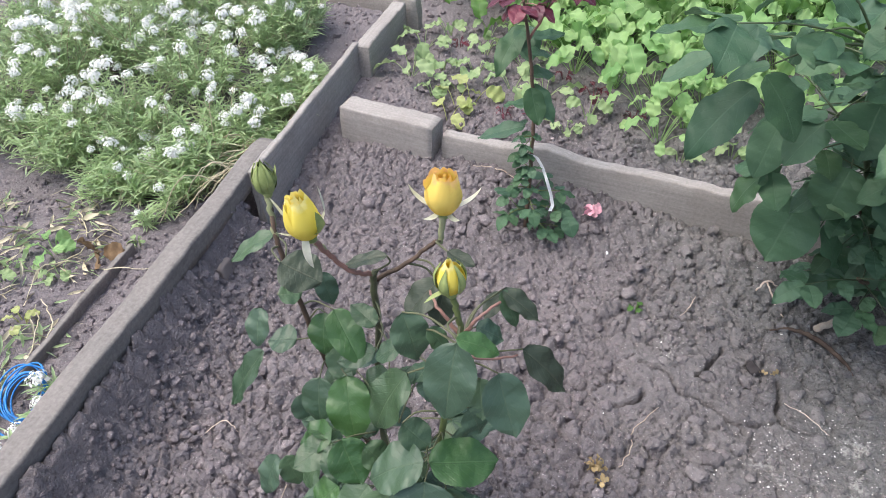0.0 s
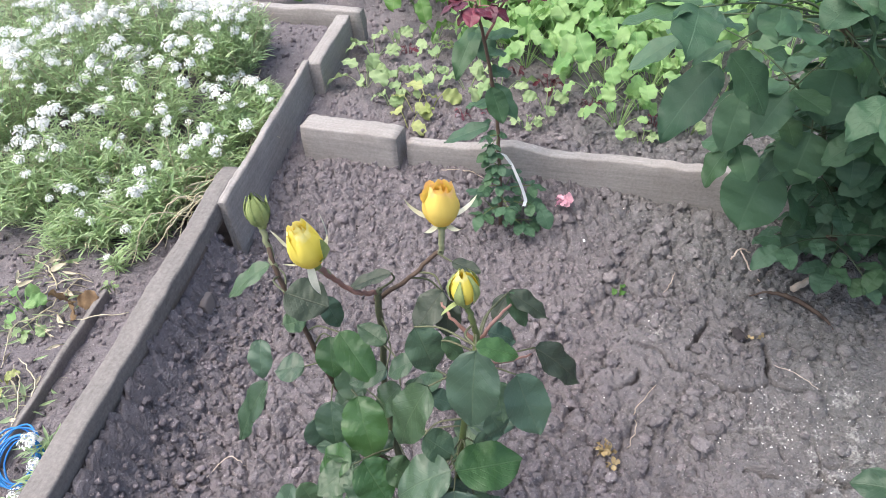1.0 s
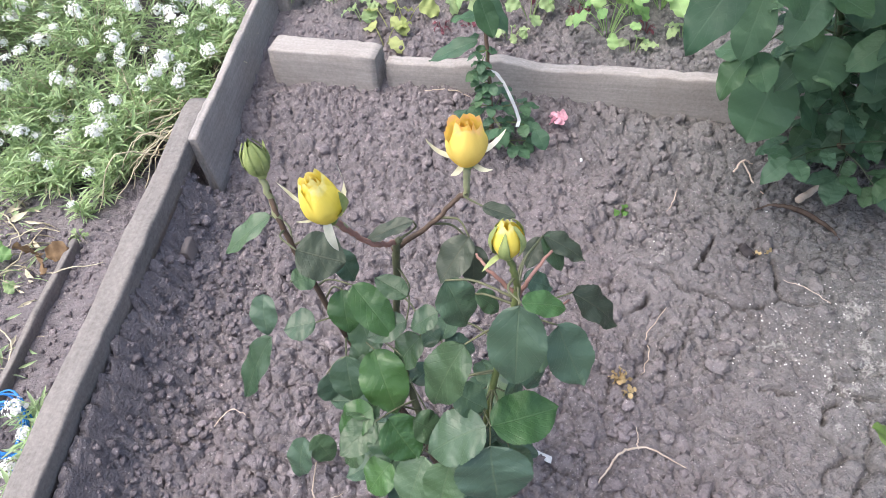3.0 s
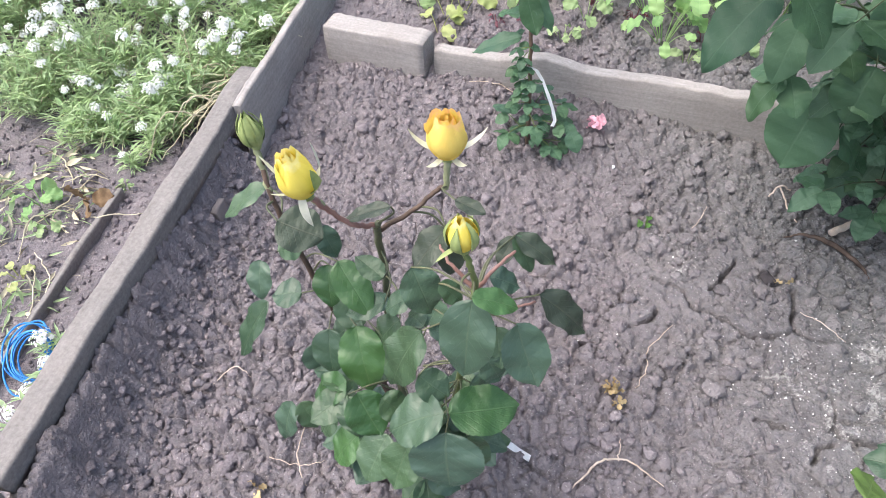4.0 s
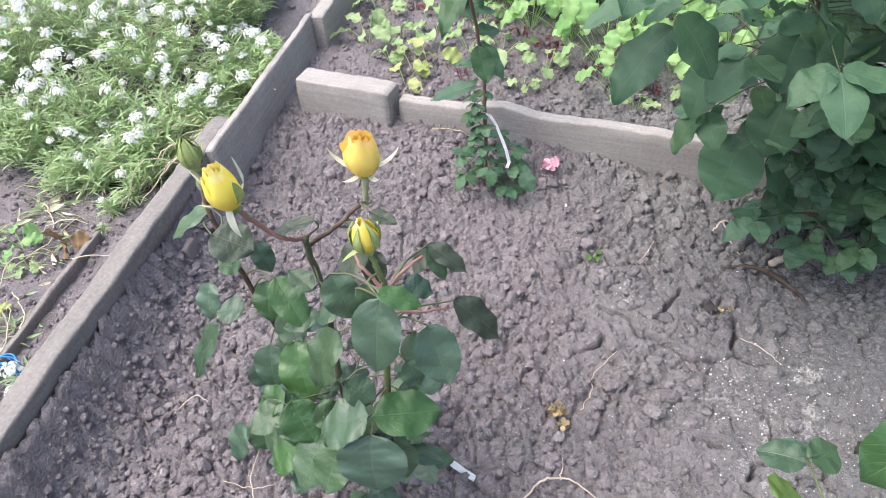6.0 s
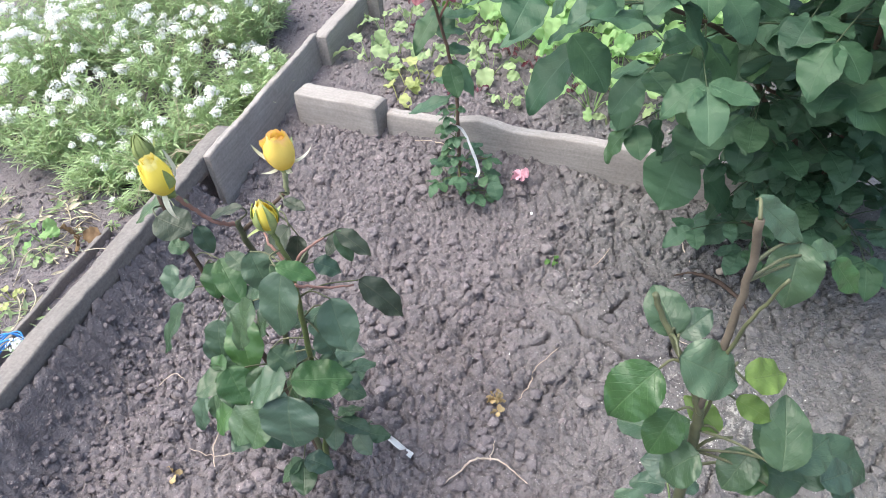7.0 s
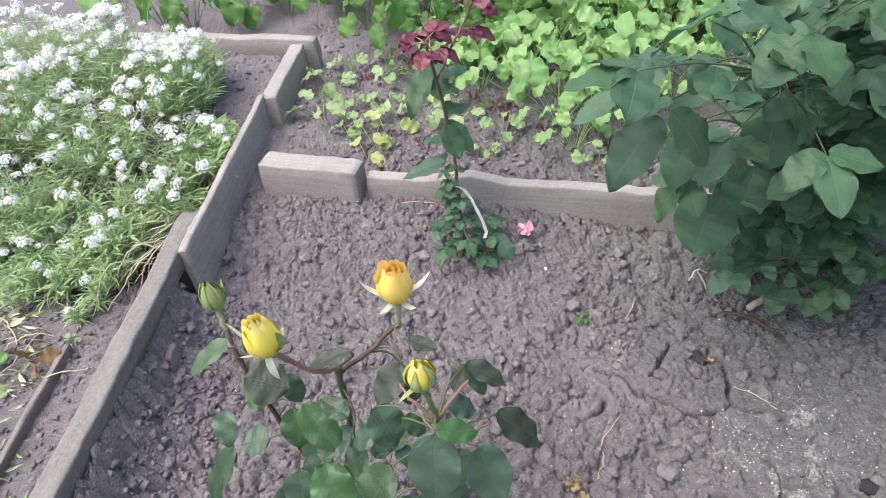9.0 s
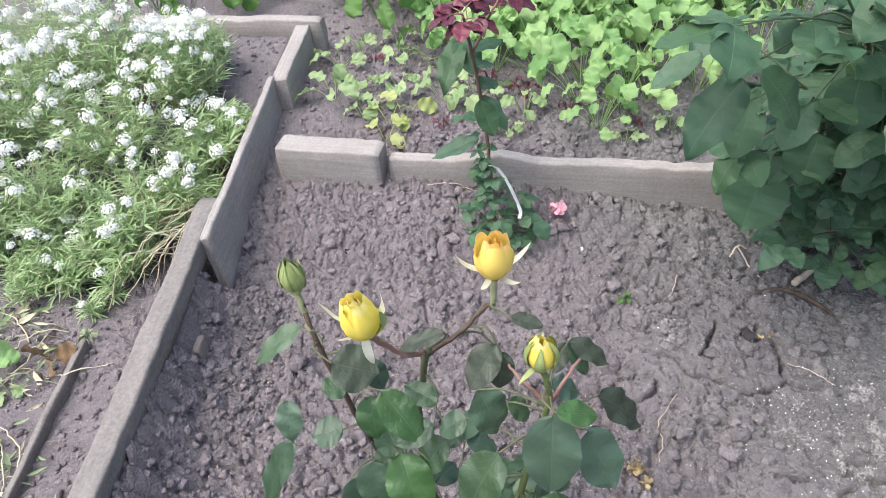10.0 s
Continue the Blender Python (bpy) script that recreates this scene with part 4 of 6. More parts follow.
# each leaf by its base, its tip and its width, on a stalk from the nearest stem
ROSE_LEAVES = [
    ((-0.039, 0.402, 0.430), (-0.087, 0.381, 0.375), 0.041, ROSE_LEAF),
    ((0.004, 0.396, 0.475), (-0.012, 0.354, 0.420), 0.046, ROSE_LEAF),
    ((0.040, 0.408, 0.420), (0.054, 0.374, 0.370), 0.043, ROSE_LEAF),
    ((0.065, 0.444, 0.410), (0.120, 0.426, 0.370), 0.033, BRONZE_LEAF),
    ((0.003, 0.387, 0.490), (0.043, 0.387, 0.475), 0.021, FRESH_LEAF),
    ((-0.025, 0.385, 0.315), (0.044, 0.395, 0.300), 0.050, FRESH_LEAF),
    ((-0.029, 0.386, 0.315), (-0.095, 0.388, 0.295), 0.051, ROSE_LEAF),
    ((-0.029, 0.374, 0.300), (-0.034, 0.330, 0.250), 0.073, ROSE_LEAF),
    ((-0.117, 0.429, 0.290), (-0.098, 0.399, 0.250), 0.046, FRESH_LEAF),
    ((-0.132, 0.458, 0.265), (-0.185, 0.453, 0.235), 0.041, FRESH_LEAF),
    ((-0.090, 0.401, 0.250), (-0.123, 0.364, 0.220), 0.045, ROSE_LEAF),
    ((-0.067, 0.380, 0.270), (-0.089, 0.352, 0.230), 0.043, ROSE_LEAF),
    ((-0.120, 0.511, 0.290), (-0.111, 0.448, 0.250), 0.051, FRESH_LEAF),
    ((-0.150, 0.510, 0.290), (-0.155, 0.473, 0.250), 0.040, ROSE_LEAF),
    ((-0.051, 0.420, 0.330), (-0.024, 0.404, 0.310), 0.034, ROSE_LEAF),
    ((-0.044, 0.446, 0.460), (-0.027, 0.418, 0.420), 0.036, ROSE_LEAF),
    ((-0.051, 0.475, 0.380), (-0.082, 0.474, 0.370), 0.026, ROSE_LEAF),
    ((-0.171, 0.527, 0.335), (-0.205, 0.533, 0.330), 0.034, ROSE_LEAF),
    ((-0.227, 0.591, 0.320), (-0.236, 0.555, 0.290), 0.030, ROSE_LEAF),
    ((-0.239, 0.593, 0.240), (-0.310, 0.568, 0.160), 0.038, ROSE_LEAF),
    ((-0.159, 0.498, 0.475), (-0.121, 0.486, 0.460), 0.046, BRONZE_LEAF),
    ((-0.136, 0.533, 0.370), (-0.141, 0.498, 0.340), 0.034, FRESH_LEAF),
    ((-0.125, 0.528, 0.380), (-0.095, 0.479, 0.350), 0.036, FRESH_LEAF),
    ((-0.081, 0.495, 0.350), (-0.124, 0.497, 0.335), 0.029, ROSE_LEAF),
    ((-0.236, 0.533, 0.100), (-0.266, 0.497, 0.050), 0.035, ROSE_LEAF),
    ((-0.225, 0.531, 0.100), (-0.207, 0.507, 0.060), 0.034, ROSE_LEAF),
    ((-0.013, 0.496, 0.450), (-0.047, 0.477, 0.420), 0.031, BRONZE_LEAF),
    ((-0.008, 0.503, 0.430), (-0.016, 0.478, 0.400), 0.028, BRONZE_LEAF),
    ((-0.059, 0.499, 0.480), (-0.104, 0.498, 0.475), 0.016, BRONZE_LEAF),
    ((-0.003, 0.481, 0.500), (0.021, 0.467, 0.495), 0.015, BRONZE_LEAF),
    ((0.046, 0.472, 0.460), (0.087, 0.454, 0.440), 0.021, BRONZE_LEAF),
    ((0.046, 0.472, 0.460), (0.062, 0.451, 0.430), 0.018, ROSE_LEAF),
    ((0.047, 0.479, 0.450), (0.029, 0.465, 0.430), 0.018, BRONZE_LEAF),
    ((0.021, 0.445, 0.440), (0.052, 0.442, 0.430), 0.024, ROSE_LEAF),
    ((-0.022, 0.434, 0.450), (-0.000, 0.426, 0.430), 0.020, ROSE_LEAF),
    ((0.026, 0.434, 0.380), (0.026, 0.407, 0.350), 0.033, ROSE_LEAF),
    ((0.014, 0.415, 0.360), (0.030, 0.398, 0.340), 0.029, ROSE_LEAF),
    ((-0.187, 0.582, 0.440), (-0.246, 0.576, 0.415), 0.025, ROSE_LEAF),
    ((-0.177, 0.521, 0.410), (-0.154, 0.528, 0.405), 0.027, ROSE_LEAF),
    ((-0.130, 0.521, 0.440), (-0.116, 0.502, 0.410), 0.023, ROSE_LEAF),
    ((-0.124, 0.413, 0.230), (-0.163, 0.400, 0.200), 0.040, FRESH_LEAF),
    ((-0.009, 0.383, 0.270), (-0.003, 0.365, 0.220), 0.039, ROSE_LEAF),
    ((-0.094, 0.427, 0.280), (-0.064, 0.413, 0.260), 0.033, ROSE_LEAF),
    ((-0.180, 0.526, 0.240), (-0.170, 0.507, 0.200), 0.038, ROSE_LEAF),
    ((-0.129, 0.547, 0.310), (-0.122, 0.507, 0.280), 0.037, ROSE_LEAF),
    ((-0.070, 0.501, 0.310), (-0.110, 0.491, 0.280), 0.036, ROSE_LEAF),
    ((-0.032, 0.431, 0.260), (-0.059, 0.418, 0.230), 0.037, ROSE_LEAF),
    ((-0.076, 0.485, 0.400), (-0.101, 0.508, 0.410), 0.023, ROSE_LEAF),
    ((-0.002, 0.425, 0.300), (0.022, 0.417, 0.280), 0.035, ROSE_LEAF),
    ((-0.155, 0.458, 0.200), (-0.186, 0.449, 0.170), 0.034, ROSE_LEAF),
]
for base, tip, wide, mat in ROSE_LEAVES:
    leaflet(rose, base, tip, wide, mat)
    near = min(LINES[rose], key=lambda p: (p - Vector(base)).length + 0.6 * max(0.0, p.z - base[2]))
    if 0.006 < (near - Vector(base)).length < 0.075:
        bend = (near + Vector(base)) / 2 + (Vector(base) - Vector(tip)).normalized() * 0.008
        stem(rose, [near, bend, base], [0.0012, 0.001, 0.0008], STALK, "leaf_stalk", wobble=0.0)

# leaves low inside the bush
lrng = random.Random(4)
for k in range(15):
    a = k * 2.4
    h = 0.06 + 0.0155 * k
    rose_leaf(rose, (-0.07 + 0.02 * math.cos(a), 0.475 + 0.015 * math.sin(a), h), (math.cos(a), math.sin(a) * 0.8, 0.35), 0.05, ROSE_LEAF, STALK, lrng, 1, reach=0.7)

# the pruned rose in front, with its cut cane
CUT_AT = (0.37, 0.21, ground_z(0.37, 0.21))
cut_rose = thing("rose_bush", CUT_AT, "pruned rose bush with a cut cane and a few large leaves", "rose")
stem(cut_rose, [CUT_AT, (0.36, 0.20, 0.25), (0.350, 0.182, 0.47), (0.346, 0.178, 0.53)], [0.006, 0.005, 0.004, 0.0034], STALK, seed=11)
stem(cut_rose, [(0.346, 0.178, 0.53), (0.352, 0.18, 0.58), (0.358, 0.185, 0.64), (0.357, 0.187, 0.684)], [0.0030, 0.0026, 0.0024, 0.0026], CANE, "cut_cane", seed=12, label="brown cane with a pale cut end")
stem(cut_rose, [(0.347, 0.178, 0.52), (0.335, 0.18, 0.56), (0.318, 0.195, 0.60), (0.312, 0.20, 0.618)], [0.0026, 0.0022, 0.002, 0.002], STALK, seed=13)
CUT_LEAVES = [
    ((0.360, 0.203, 0.685), (0.390, 0.198, 0.655), 0.020, ROSE_LEAF),
    ((0.391, 0.202, 0.652), (0.380, 0.174, 0.625), 0.031, ROSE_LEAF),
    ((0.397, 0.199, 0.645), (0.422, 0.210, 0.640), 0.014, ROSE_LEAF),
    ((0.418, 0.208, 0.630), (0.436, 0.202, 0.605), 0.018, FRESH_LEAF),
    ((0.323, 0.171, 0.592), (0.365, 0.158, 0.578), 0.036, ROSE_LEAF),
    ((0.327, 0.194, 0.585), (0.318, 0.217, 0.610), 0.028, ROSE_LEAF),
    ((0.329, 0.194, 0.585), (0.352, 0.204, 0.595), 0.020, ROSE_LEAF),
    ((0.367, 0.172, 0.565), (0.406, 0.183, 0.558), 0.024, YOUNG_LEAF),
    ((0.395, 0.145, 0.500), (0.403, 0.174, 0.540), 0.033, ROSE_LEAF),
    ((0.411, 0.159, 0.480), (0.448, 0.183, 0.475), 0.028, ROSE_LEAF),
    ((0.317, 0.184, 0.565), (0.278, 0.168, 0.535), 0.038, FRESH_LEAF),
    ((0.333, 0.182, 0.520), (0.311, 0.165, 0.490), 0.028, FRESH_LEAF),
    ((0.349, 0.173, 0.460), (0.316, 0.189, 0.450), 0.028, ROSE_LEAF),
    ((0.367, 0.175, 0.540), (0.393, 0.163, 0.530), 0.017, YOUNG_LEAF),
    ((0.444, 0.169, 0.440), (0.480, 0.180, 0.435), 0.026, ROSE_LEAF),
    ((0.398, 0.157, 0.460), (0.373, 0.176, 0.460), 0.029, FRESH_LEAF),
    ((0.363, 0.176, 0.500), (0.345, 0.194, 0.520), 0.019, YOUNG_LEAF),
]
for base, tip, wide, mat in CUT_LEAVES:
    leaflet(cut_rose, base, tip, wide, mat, (-0.1, -0.55, 1.0))
    near = min(LINES[cut_rose], key=lambda p: (p - Vector(base)).length)
    if 0.004 < (near - Vector(base)).length < 0.09:
        stem(cut_rose, [near, (near + Vector(base)) / 2 + Vector((0, 0, 0.006)), base], [0.0012, 0.001, 0.0008], STALK, "leaf_stalk", wobble=0.0)
leaflet(cut_rose, (0.402, 0.161, 0.48), (0.414, 0.197, 0.5), 0.037)
leaflet(cut_rose, (0.386, 0.175, 0.46), (0.434, 0.167, 0.44), 0.035)
leaflet(cut_rose, (0.349, 0.166, 0.49), (0.318, 0.163, 0.47), 0.033)
leaflet(cut_rose, (0.388, 0.172, 0.48), (0.364, 0.155, 0.46), 0.029)
leaflet(cut_rose, (0.43, 0.178, 0.43), (0.456, 0.188, 0.44), 0.034)
leaflet(cut_rose, (0.469, 0.201, 0.4), (0.508, 0.192, 0.38), 0.037)
leaflet(cut_rose, (0.46, 0.211, 0.42), (0.508, 0.191, 0.4), 0.040)
leaflet(cut_rose, (0.398, 0.33, 0.165), (0.432, 0.36, 0.14), 0.050, YOUNG_LEAF)
for a, b in (((0.350, 0.182, 0.50), (0.365, 0.182, 0.57)), ((0.352, 0.18, 0.57), (0.37, 0.165, 0.66)), ((0.348, 0.18, 0.47), (0.375, 0.178, 0.49)), ((0.35, 0.184, 0.44), (0.40, 0.19, 0.43))):
    mid = tuple((p + q) / 2 for p, q in zip(a, b))
    stem(cut_rose, [a, (mid[0], mid[1], mid[2] + 0.008), b], [0.0015, 0.0012, 0.001], STALK, "leaf_stalk")
for k in range(5):
    a = 0.6 + k * 2.4
    rose_leaf(cut_rose, (0.362, 0.2, 0.14 + 0.055 * k), (math.cos(a), math.sin(a) * 0.7 + 0.2, 0.25), 0.05, ROSE_LEAF, GREEN_STEM, lrng)

# the open cream rose
WHITE_AT = (0.546, 0.096, 0.545)
cream = thing("rose_flower", (0.50, 0.14, ground_z(0.5, 0.14)), "large open cream-white rose flower on a green stem", "rose")
stem(cream, [(0.50, 0.14, ground_z(0.5, 0.14)), (0.525, 0.12, 0.3), (0.538, 0.1, 0.545)], [0.006, 0.005, 0.004], GREEN_STEM)
for ring, (n, r, t, close, rim, out) in enumerate(((3, 0.009, 0.030, 0.5, 0.05, 0.0), (4, 0.014, 0.032, 0.4, 0.10, 0.05), (5, 0.020, 0.033, 0.25, 0.16, 0.15), (6, 0.027, 0.032, 0.1, 0.3, 0.3), (6, 0.033, 0.028, 0.0, 0.42, 0.45), (6, 0.038, 0.021, 0.0, 0.5, 0.55))):
    for k in range(n):
        piece = petal_piece(r, t, k * two / n + ring * 0.7, two / n * 1.55, close, rim=rim, seed=ring * 9 + k, open_out=out)
        part("petal", raw_mesh("petal", *piece[:2], CREAM_PETAL, piece[2]), None, cream, m=axis_pose((WHITE_AT[0], WHITE_AT[1], WHITE_AT[2] - 0.004 * ring + 0.01), (-0.25, -0.1, 1)))
for k in range(3):
    rose_leaf(cream, (0.5, 0.137, 0.22 + 0.1 * k), (math.cos(k * 2.2 + 0.5), math.sin(k * 2.2 + 0.5), 0.2), 0.045, ROSE_LEAF, GREEN_STEM, lrng)

# ---- the tall rose bush ----
BUSH_AT = (0.80, 0.93, ground_z(0.80, 0.93))
bush = thing("rose_bush", BUSH_AT, "large leafy rose bush with big matt green leaves", "rose")
CANES = [[BUSH_AT, (0.70, 0.90, 0.25), (0.56, 0.78, 0.48), (0.42, 0.66, 0.60)], [BUSH_AT, (0.76, 0.88, 0.35), (0.66, 0.76, 0.58), (0.52, 0.64, 0.70)], [BUSH_AT, (0.82, 0.92, 0.35), (0.80, 0.88, 0.62), (0.74, 0.84, 0.84)],
         [BUSH_AT, (0.90, 0.96, 0.28), (0.98, 0.96, 0.48), (1.04, 0.94, 0.62)], [BUSH_AT, (0.72, 0.93, 0.14), (0.66, 0.92, 0.20), (0.62, 0.90, 0.25)], [BUSH_AT, (0.84, 0.88, 0.16), (0.86, 0.84, 0.24), (0.88, 0.82, 0.32)],
         [BUSH_AT, (0.74, 0.90, 0.22), (0.68, 0.85, 0.34), (0.62, 0.80, 0.40)], [BUSH_AT, (0.86, 0.94, 0.30), (0.90, 0.90, 0.50), (0.90, 0.84, 0.66)],
         [BUSH_AT, (0.78, 0.84, 0.30), (0.72, 0.74, 0.52), (0.66, 0.66, 0.66)], [BUSH_AT, (0.68, 0.92, 0.20), (0.60, 0.86, 0.34), (0.50, 0.80, 0.44)], [BUSH_AT, (0.84, 0.86, 0.40), (0.84, 0.76, 0.62), (0.80, 0.68, 0.76)],
         [BUSH_AT, (0.80, 0.85, 0.08), (0.79, 0.79, 0.12), (0.78, 0.75, 0.17)], [BUSH_AT, (0.74, 0.88, 0.07), (0.68, 0.84, 0.10), (0.64, 0.81, 0.14)],
         [BUSH_AT, (0.86, 0.90, 0.30), (0.89, 0.86, 0.44), (0.90, 0.84, 0.54)], [BUSH_AT, (0.84, 0.90, 0.30), (0.81, 0.84, 0.42), (0.78, 0.79, 0.50)], [BUSH_AT, (0.92, 0.92, 0.25), (0.98, 0.88, 0.36), (1.02, 0.86, 0.44)],
         [BUSH_AT, (0.92, 0.96, 0.30), (0.98, 0.96, 0.42), (1.02, 0.95, 0.50)]]
brng = random.Random(11)
for c, pts in enumerate(CANES):
    stem(bush, pts, [0.006, 0.0048, 0.0038, 0.0024], BUSH_STEM if c % 2 else BROWN_STEM, "cane", seed=40 + c)
    curve = tube(pts, [0.001], sides=3, knots=8)[0][:-2].reshape(-1, 3, 3).mean(1)
    n = 18 if pts[-1][2] > 0.55 else 14 if pts[-1][2] > 0.45 else 10
    for k in range(n):
        at = curve[int((0.22 + 0.78 * k / (n - 1)) * (len(curve) - 1))]
        a = c * 1.3 + k * 2.4
        rise = 0.3 if k == n - 1 else brng.uniform(-0.15, 0.35)
        size = brng.uniform(0.064, 0.084) if at[2] > 0.42 else brng.uniform(0.052, 0.07) if at[2] > 0.28 else brng.uniform(0.042, 0.058)
        rose_leaf(bush, at, (math.cos(a), math.sin(a), rise), size, BUSH_LEAF, BUSH_STEM, brng)
BUSH_LEAVES = [
    ((0.339, 0.713, 0.530), (0.256, 0.678, 0.480), 0.057),
    ((0.322, 0.664, 0.570), (0.366, 0.622, 0.520), 0.054),
    ((0.470, 0.688, 0.520), (0.446, 0.655, 0.470), 0.069),
    ((0.331, 0.601, 0.615), (0.439, 0.661, 0.600), 0.041),
    ((0.436, 0.812, 0.430), (0.402, 0.777, 0.360), 0.052),
    ((0.545, 0.876, 0.250), (0.505, 0.856, 0.140), 0.102),
    ((0.543, 0.796, 0.360), (0.511, 0.759, 0.300), 0.076),
    ((0.675, 0.791, 0.270), (0.615, 0.799, 0.250), 0.048),
    ((0.691, 0.874, 0.130), (0.639, 0.853, 0.070), 0.088),
    ((0.662, 0.884, 0.075), (0.593, 0.878, 0.050), 0.055),
    ((0.337, 0.614, 0.700), (0.296, 0.699, 0.640), 0.033),
    ((0.359, 0.675, 0.660), (0.389, 0.652, 0.630), 0.040),
    ((0.425, 0.621, 0.620), (0.500, 0.622, 0.530), 0.046),
    ((0.493, 0.665, 0.600), (0.527, 0.632, 0.560), 0.054),
    ((0.348, 0.620, 0.700), (0.407, 0.606, 0.670), 0.038),
    ((0.570, 0.693, 0.510), (0.569, 0.687, 0.460), 0.066),
    ((0.488, 0.697, 0.530), (0.532, 0.669, 0.490), 0.067),
    ((0.788, 0.777, 0.160), (0.748, 0.768, 0.130), 0.067),
    ((0.742, 0.826, 0.260), (0.721, 0.811, 0.240), 0.038),
    ((0.579, 0.730, 0.390), (0.519, 0.736, 0.360), 0.047),
    ((0.297, 0.736, 0.560), (0.237, 0.734, 0.530), 0.029),
    ((0.334, 0.685, 0.570), (0.292, 0.693, 0.560), 0.023),
    ((0.408, 0.636, 0.630), (0.457, 0.641, 0.610), 0.034),
    ((0.549, 0.889, 0.170), (0.514, 0.899, 0.130), 0.064),
    ((0.579, 0.860, 0.200), (0.642, 0.831, 0.150), 0.063),
    ((0.375, 0.693, 0.600), (0.352, 0.702, 0.570), 0.041),
    ((0.324, 0.714, 0.600), (0.302, 0.722, 0.570), 0.034),
    ((0.480, 0.880, 0.300), (0.527, 0.873, 0.250), 0.059),
    ((0.738, 0.853, 0.170), (0.696, 0.812, 0.100), 0.078),
    ((0.762, 0.801, 0.240), (0.781, 0.782, 0.220), 0.054),
]
for base, tip, wide in BUSH_LEAVES:
    leaflet(bush, base, tip, wide, BUSH_LEAF)
    near = min(LINES[bush], key=lambda p: (p - Vector(base)).length)
    if (near - Vector(base)).length < 0.1:
        stem(bush, [near, (near + Vector(base)) / 2 + Vector((0, 0, 0.012)), base], [0.0016, 0.0012, 0.001], BUSH_STEM, "leaf_stalk", wobble=0.0)

# ---- the slender rose with red shoots ----
SLIM_AT = (0.150, 1.105, ground_z(0.15, 1.105))
slim = thing("rose_bush", SLIM_AT, "slender young rose with dark red shoots beside the board", "rose")
stem(slim, [SLIM_AT, (0.156, 1.14, 0.12), (0.160, 1.175, 0.22), (0.152, 1.178, 0.31), (0.138, 1.168, 0.40), (0.126, 1.158, 0.46)], [0.0045, 0.004, 0.0036, 0.0034, 0.003, 0.0022], BROWN_STEM, seed=60)
stem(slim, [(0.142, 1.172, 0.385), (0.165, 1.17, 0.43), (0.19, 1.165, 0.475), (0.225, 1.175, 0.53)], [0.0026, 0.0022, 0.002, 0.0014], RED_STEM, seed=61)
srng = random.Random(5)
leaflet(slim, (0.141, 1.259, 0.37), (0.081, 1.166, 0.345), 0.047, BUSH_LEAF)
leaflet(slim, (0.142, 1.263, 0.37), (0.147, 1.182, 0.35), 0.051, BUSH_LEAF)
leaflet(slim, (0.151, 1.175, 0.29), (0.164, 1.132, 0.235), 0.043, BUSH_LEAF)
leaflet(slim, (0.158, 1.187, 0.29), (0.202, 1.133, 0.24), 0.032, BUSH_LEAF)
leaflet(slim, (0.15, 1.183, 0.31), (0.199, 1.214, 0.31), 0.041, BUSH_LEAF)
leaflet(slim, (0.144, 1.173, 0.21), (0.053, 1.187, 0.18), 0.038, BUSH_LEAF)
leaflet(slim, (0.145, 1.177, 0.21), (0.116, 1.231, 0.19), 0.038, BUSH_LEAF)
leaflet(slim, (0.148, 1.186, 0.35), (0.192, 1.222, 0.345), 0.036, BUSH_LEAF)
leaflet(slim, (0.149, 1.213, 0.37), (0.214, 1.228, 0.37), 0.032, BUSH_LEAF)
leaflet(slim, (0.147, 1.171, 0.25), (0.104, 1.245, 0.24), 0.035, BUSH_LEAF)
for k, (at, a, rise) in enumerate((((0.126, 1.158, 0.462), 3.3, 0.3), ((0.126, 1.158, 0.458), 4.4, 0.2), ((0.127, 1.158, 0.462), 2.2, 0.4), ((0.13, 1.16, 0.452), 5.6, 0.3), ((0.128, 1.16, 0.465), 0.6, 0.6), ((0.134, 1.163, 0.45), 1.4, 0.8), ((0.19, 1.165, 0.475), -0.5, 0.2), ((0.205, 1.169, 0.50), 0.3, 0.4), ((0.222, 1.174, 0.525), 2.9, 0.5), ((0.225, 1.175, 0.53), 4.6, 0.6), ((0.165, 1.167, 0.445), 1.0, 0.8))):
    rose_leaf(slim, at, (math.cos(a), math.sin(a), rise), 0.042, RED_LEAF, RED_STEM, srng, 1, "shoot", 0.4)
for k in range(22):
    a = k * 2.4
    h = 0.01 + 0.0085 * k
    low = k < 9
    rose_leaf(slim, (0.153 + 0.004 * math.cos(a), 1.105 + 0.035 * (k / 17), ground_z(0.15, 1.1) + h), (math.cos(a) + 0.55 if low else 0.15 - 0.9 * abs(math.cos(a)), math.sin(a) * 0.7 - 0.3, 0.25), 0.036 if low else 0.026, BUSH_LEAF, GREEN_STEM, srng, 2 if low else 1, "leaf", 0.8 if low else 0.5)
leaflet(slim, (0.222, 1.06, 0.075), (0.232, 1.025, 0.055), 0.034, BUSH_LEAF)


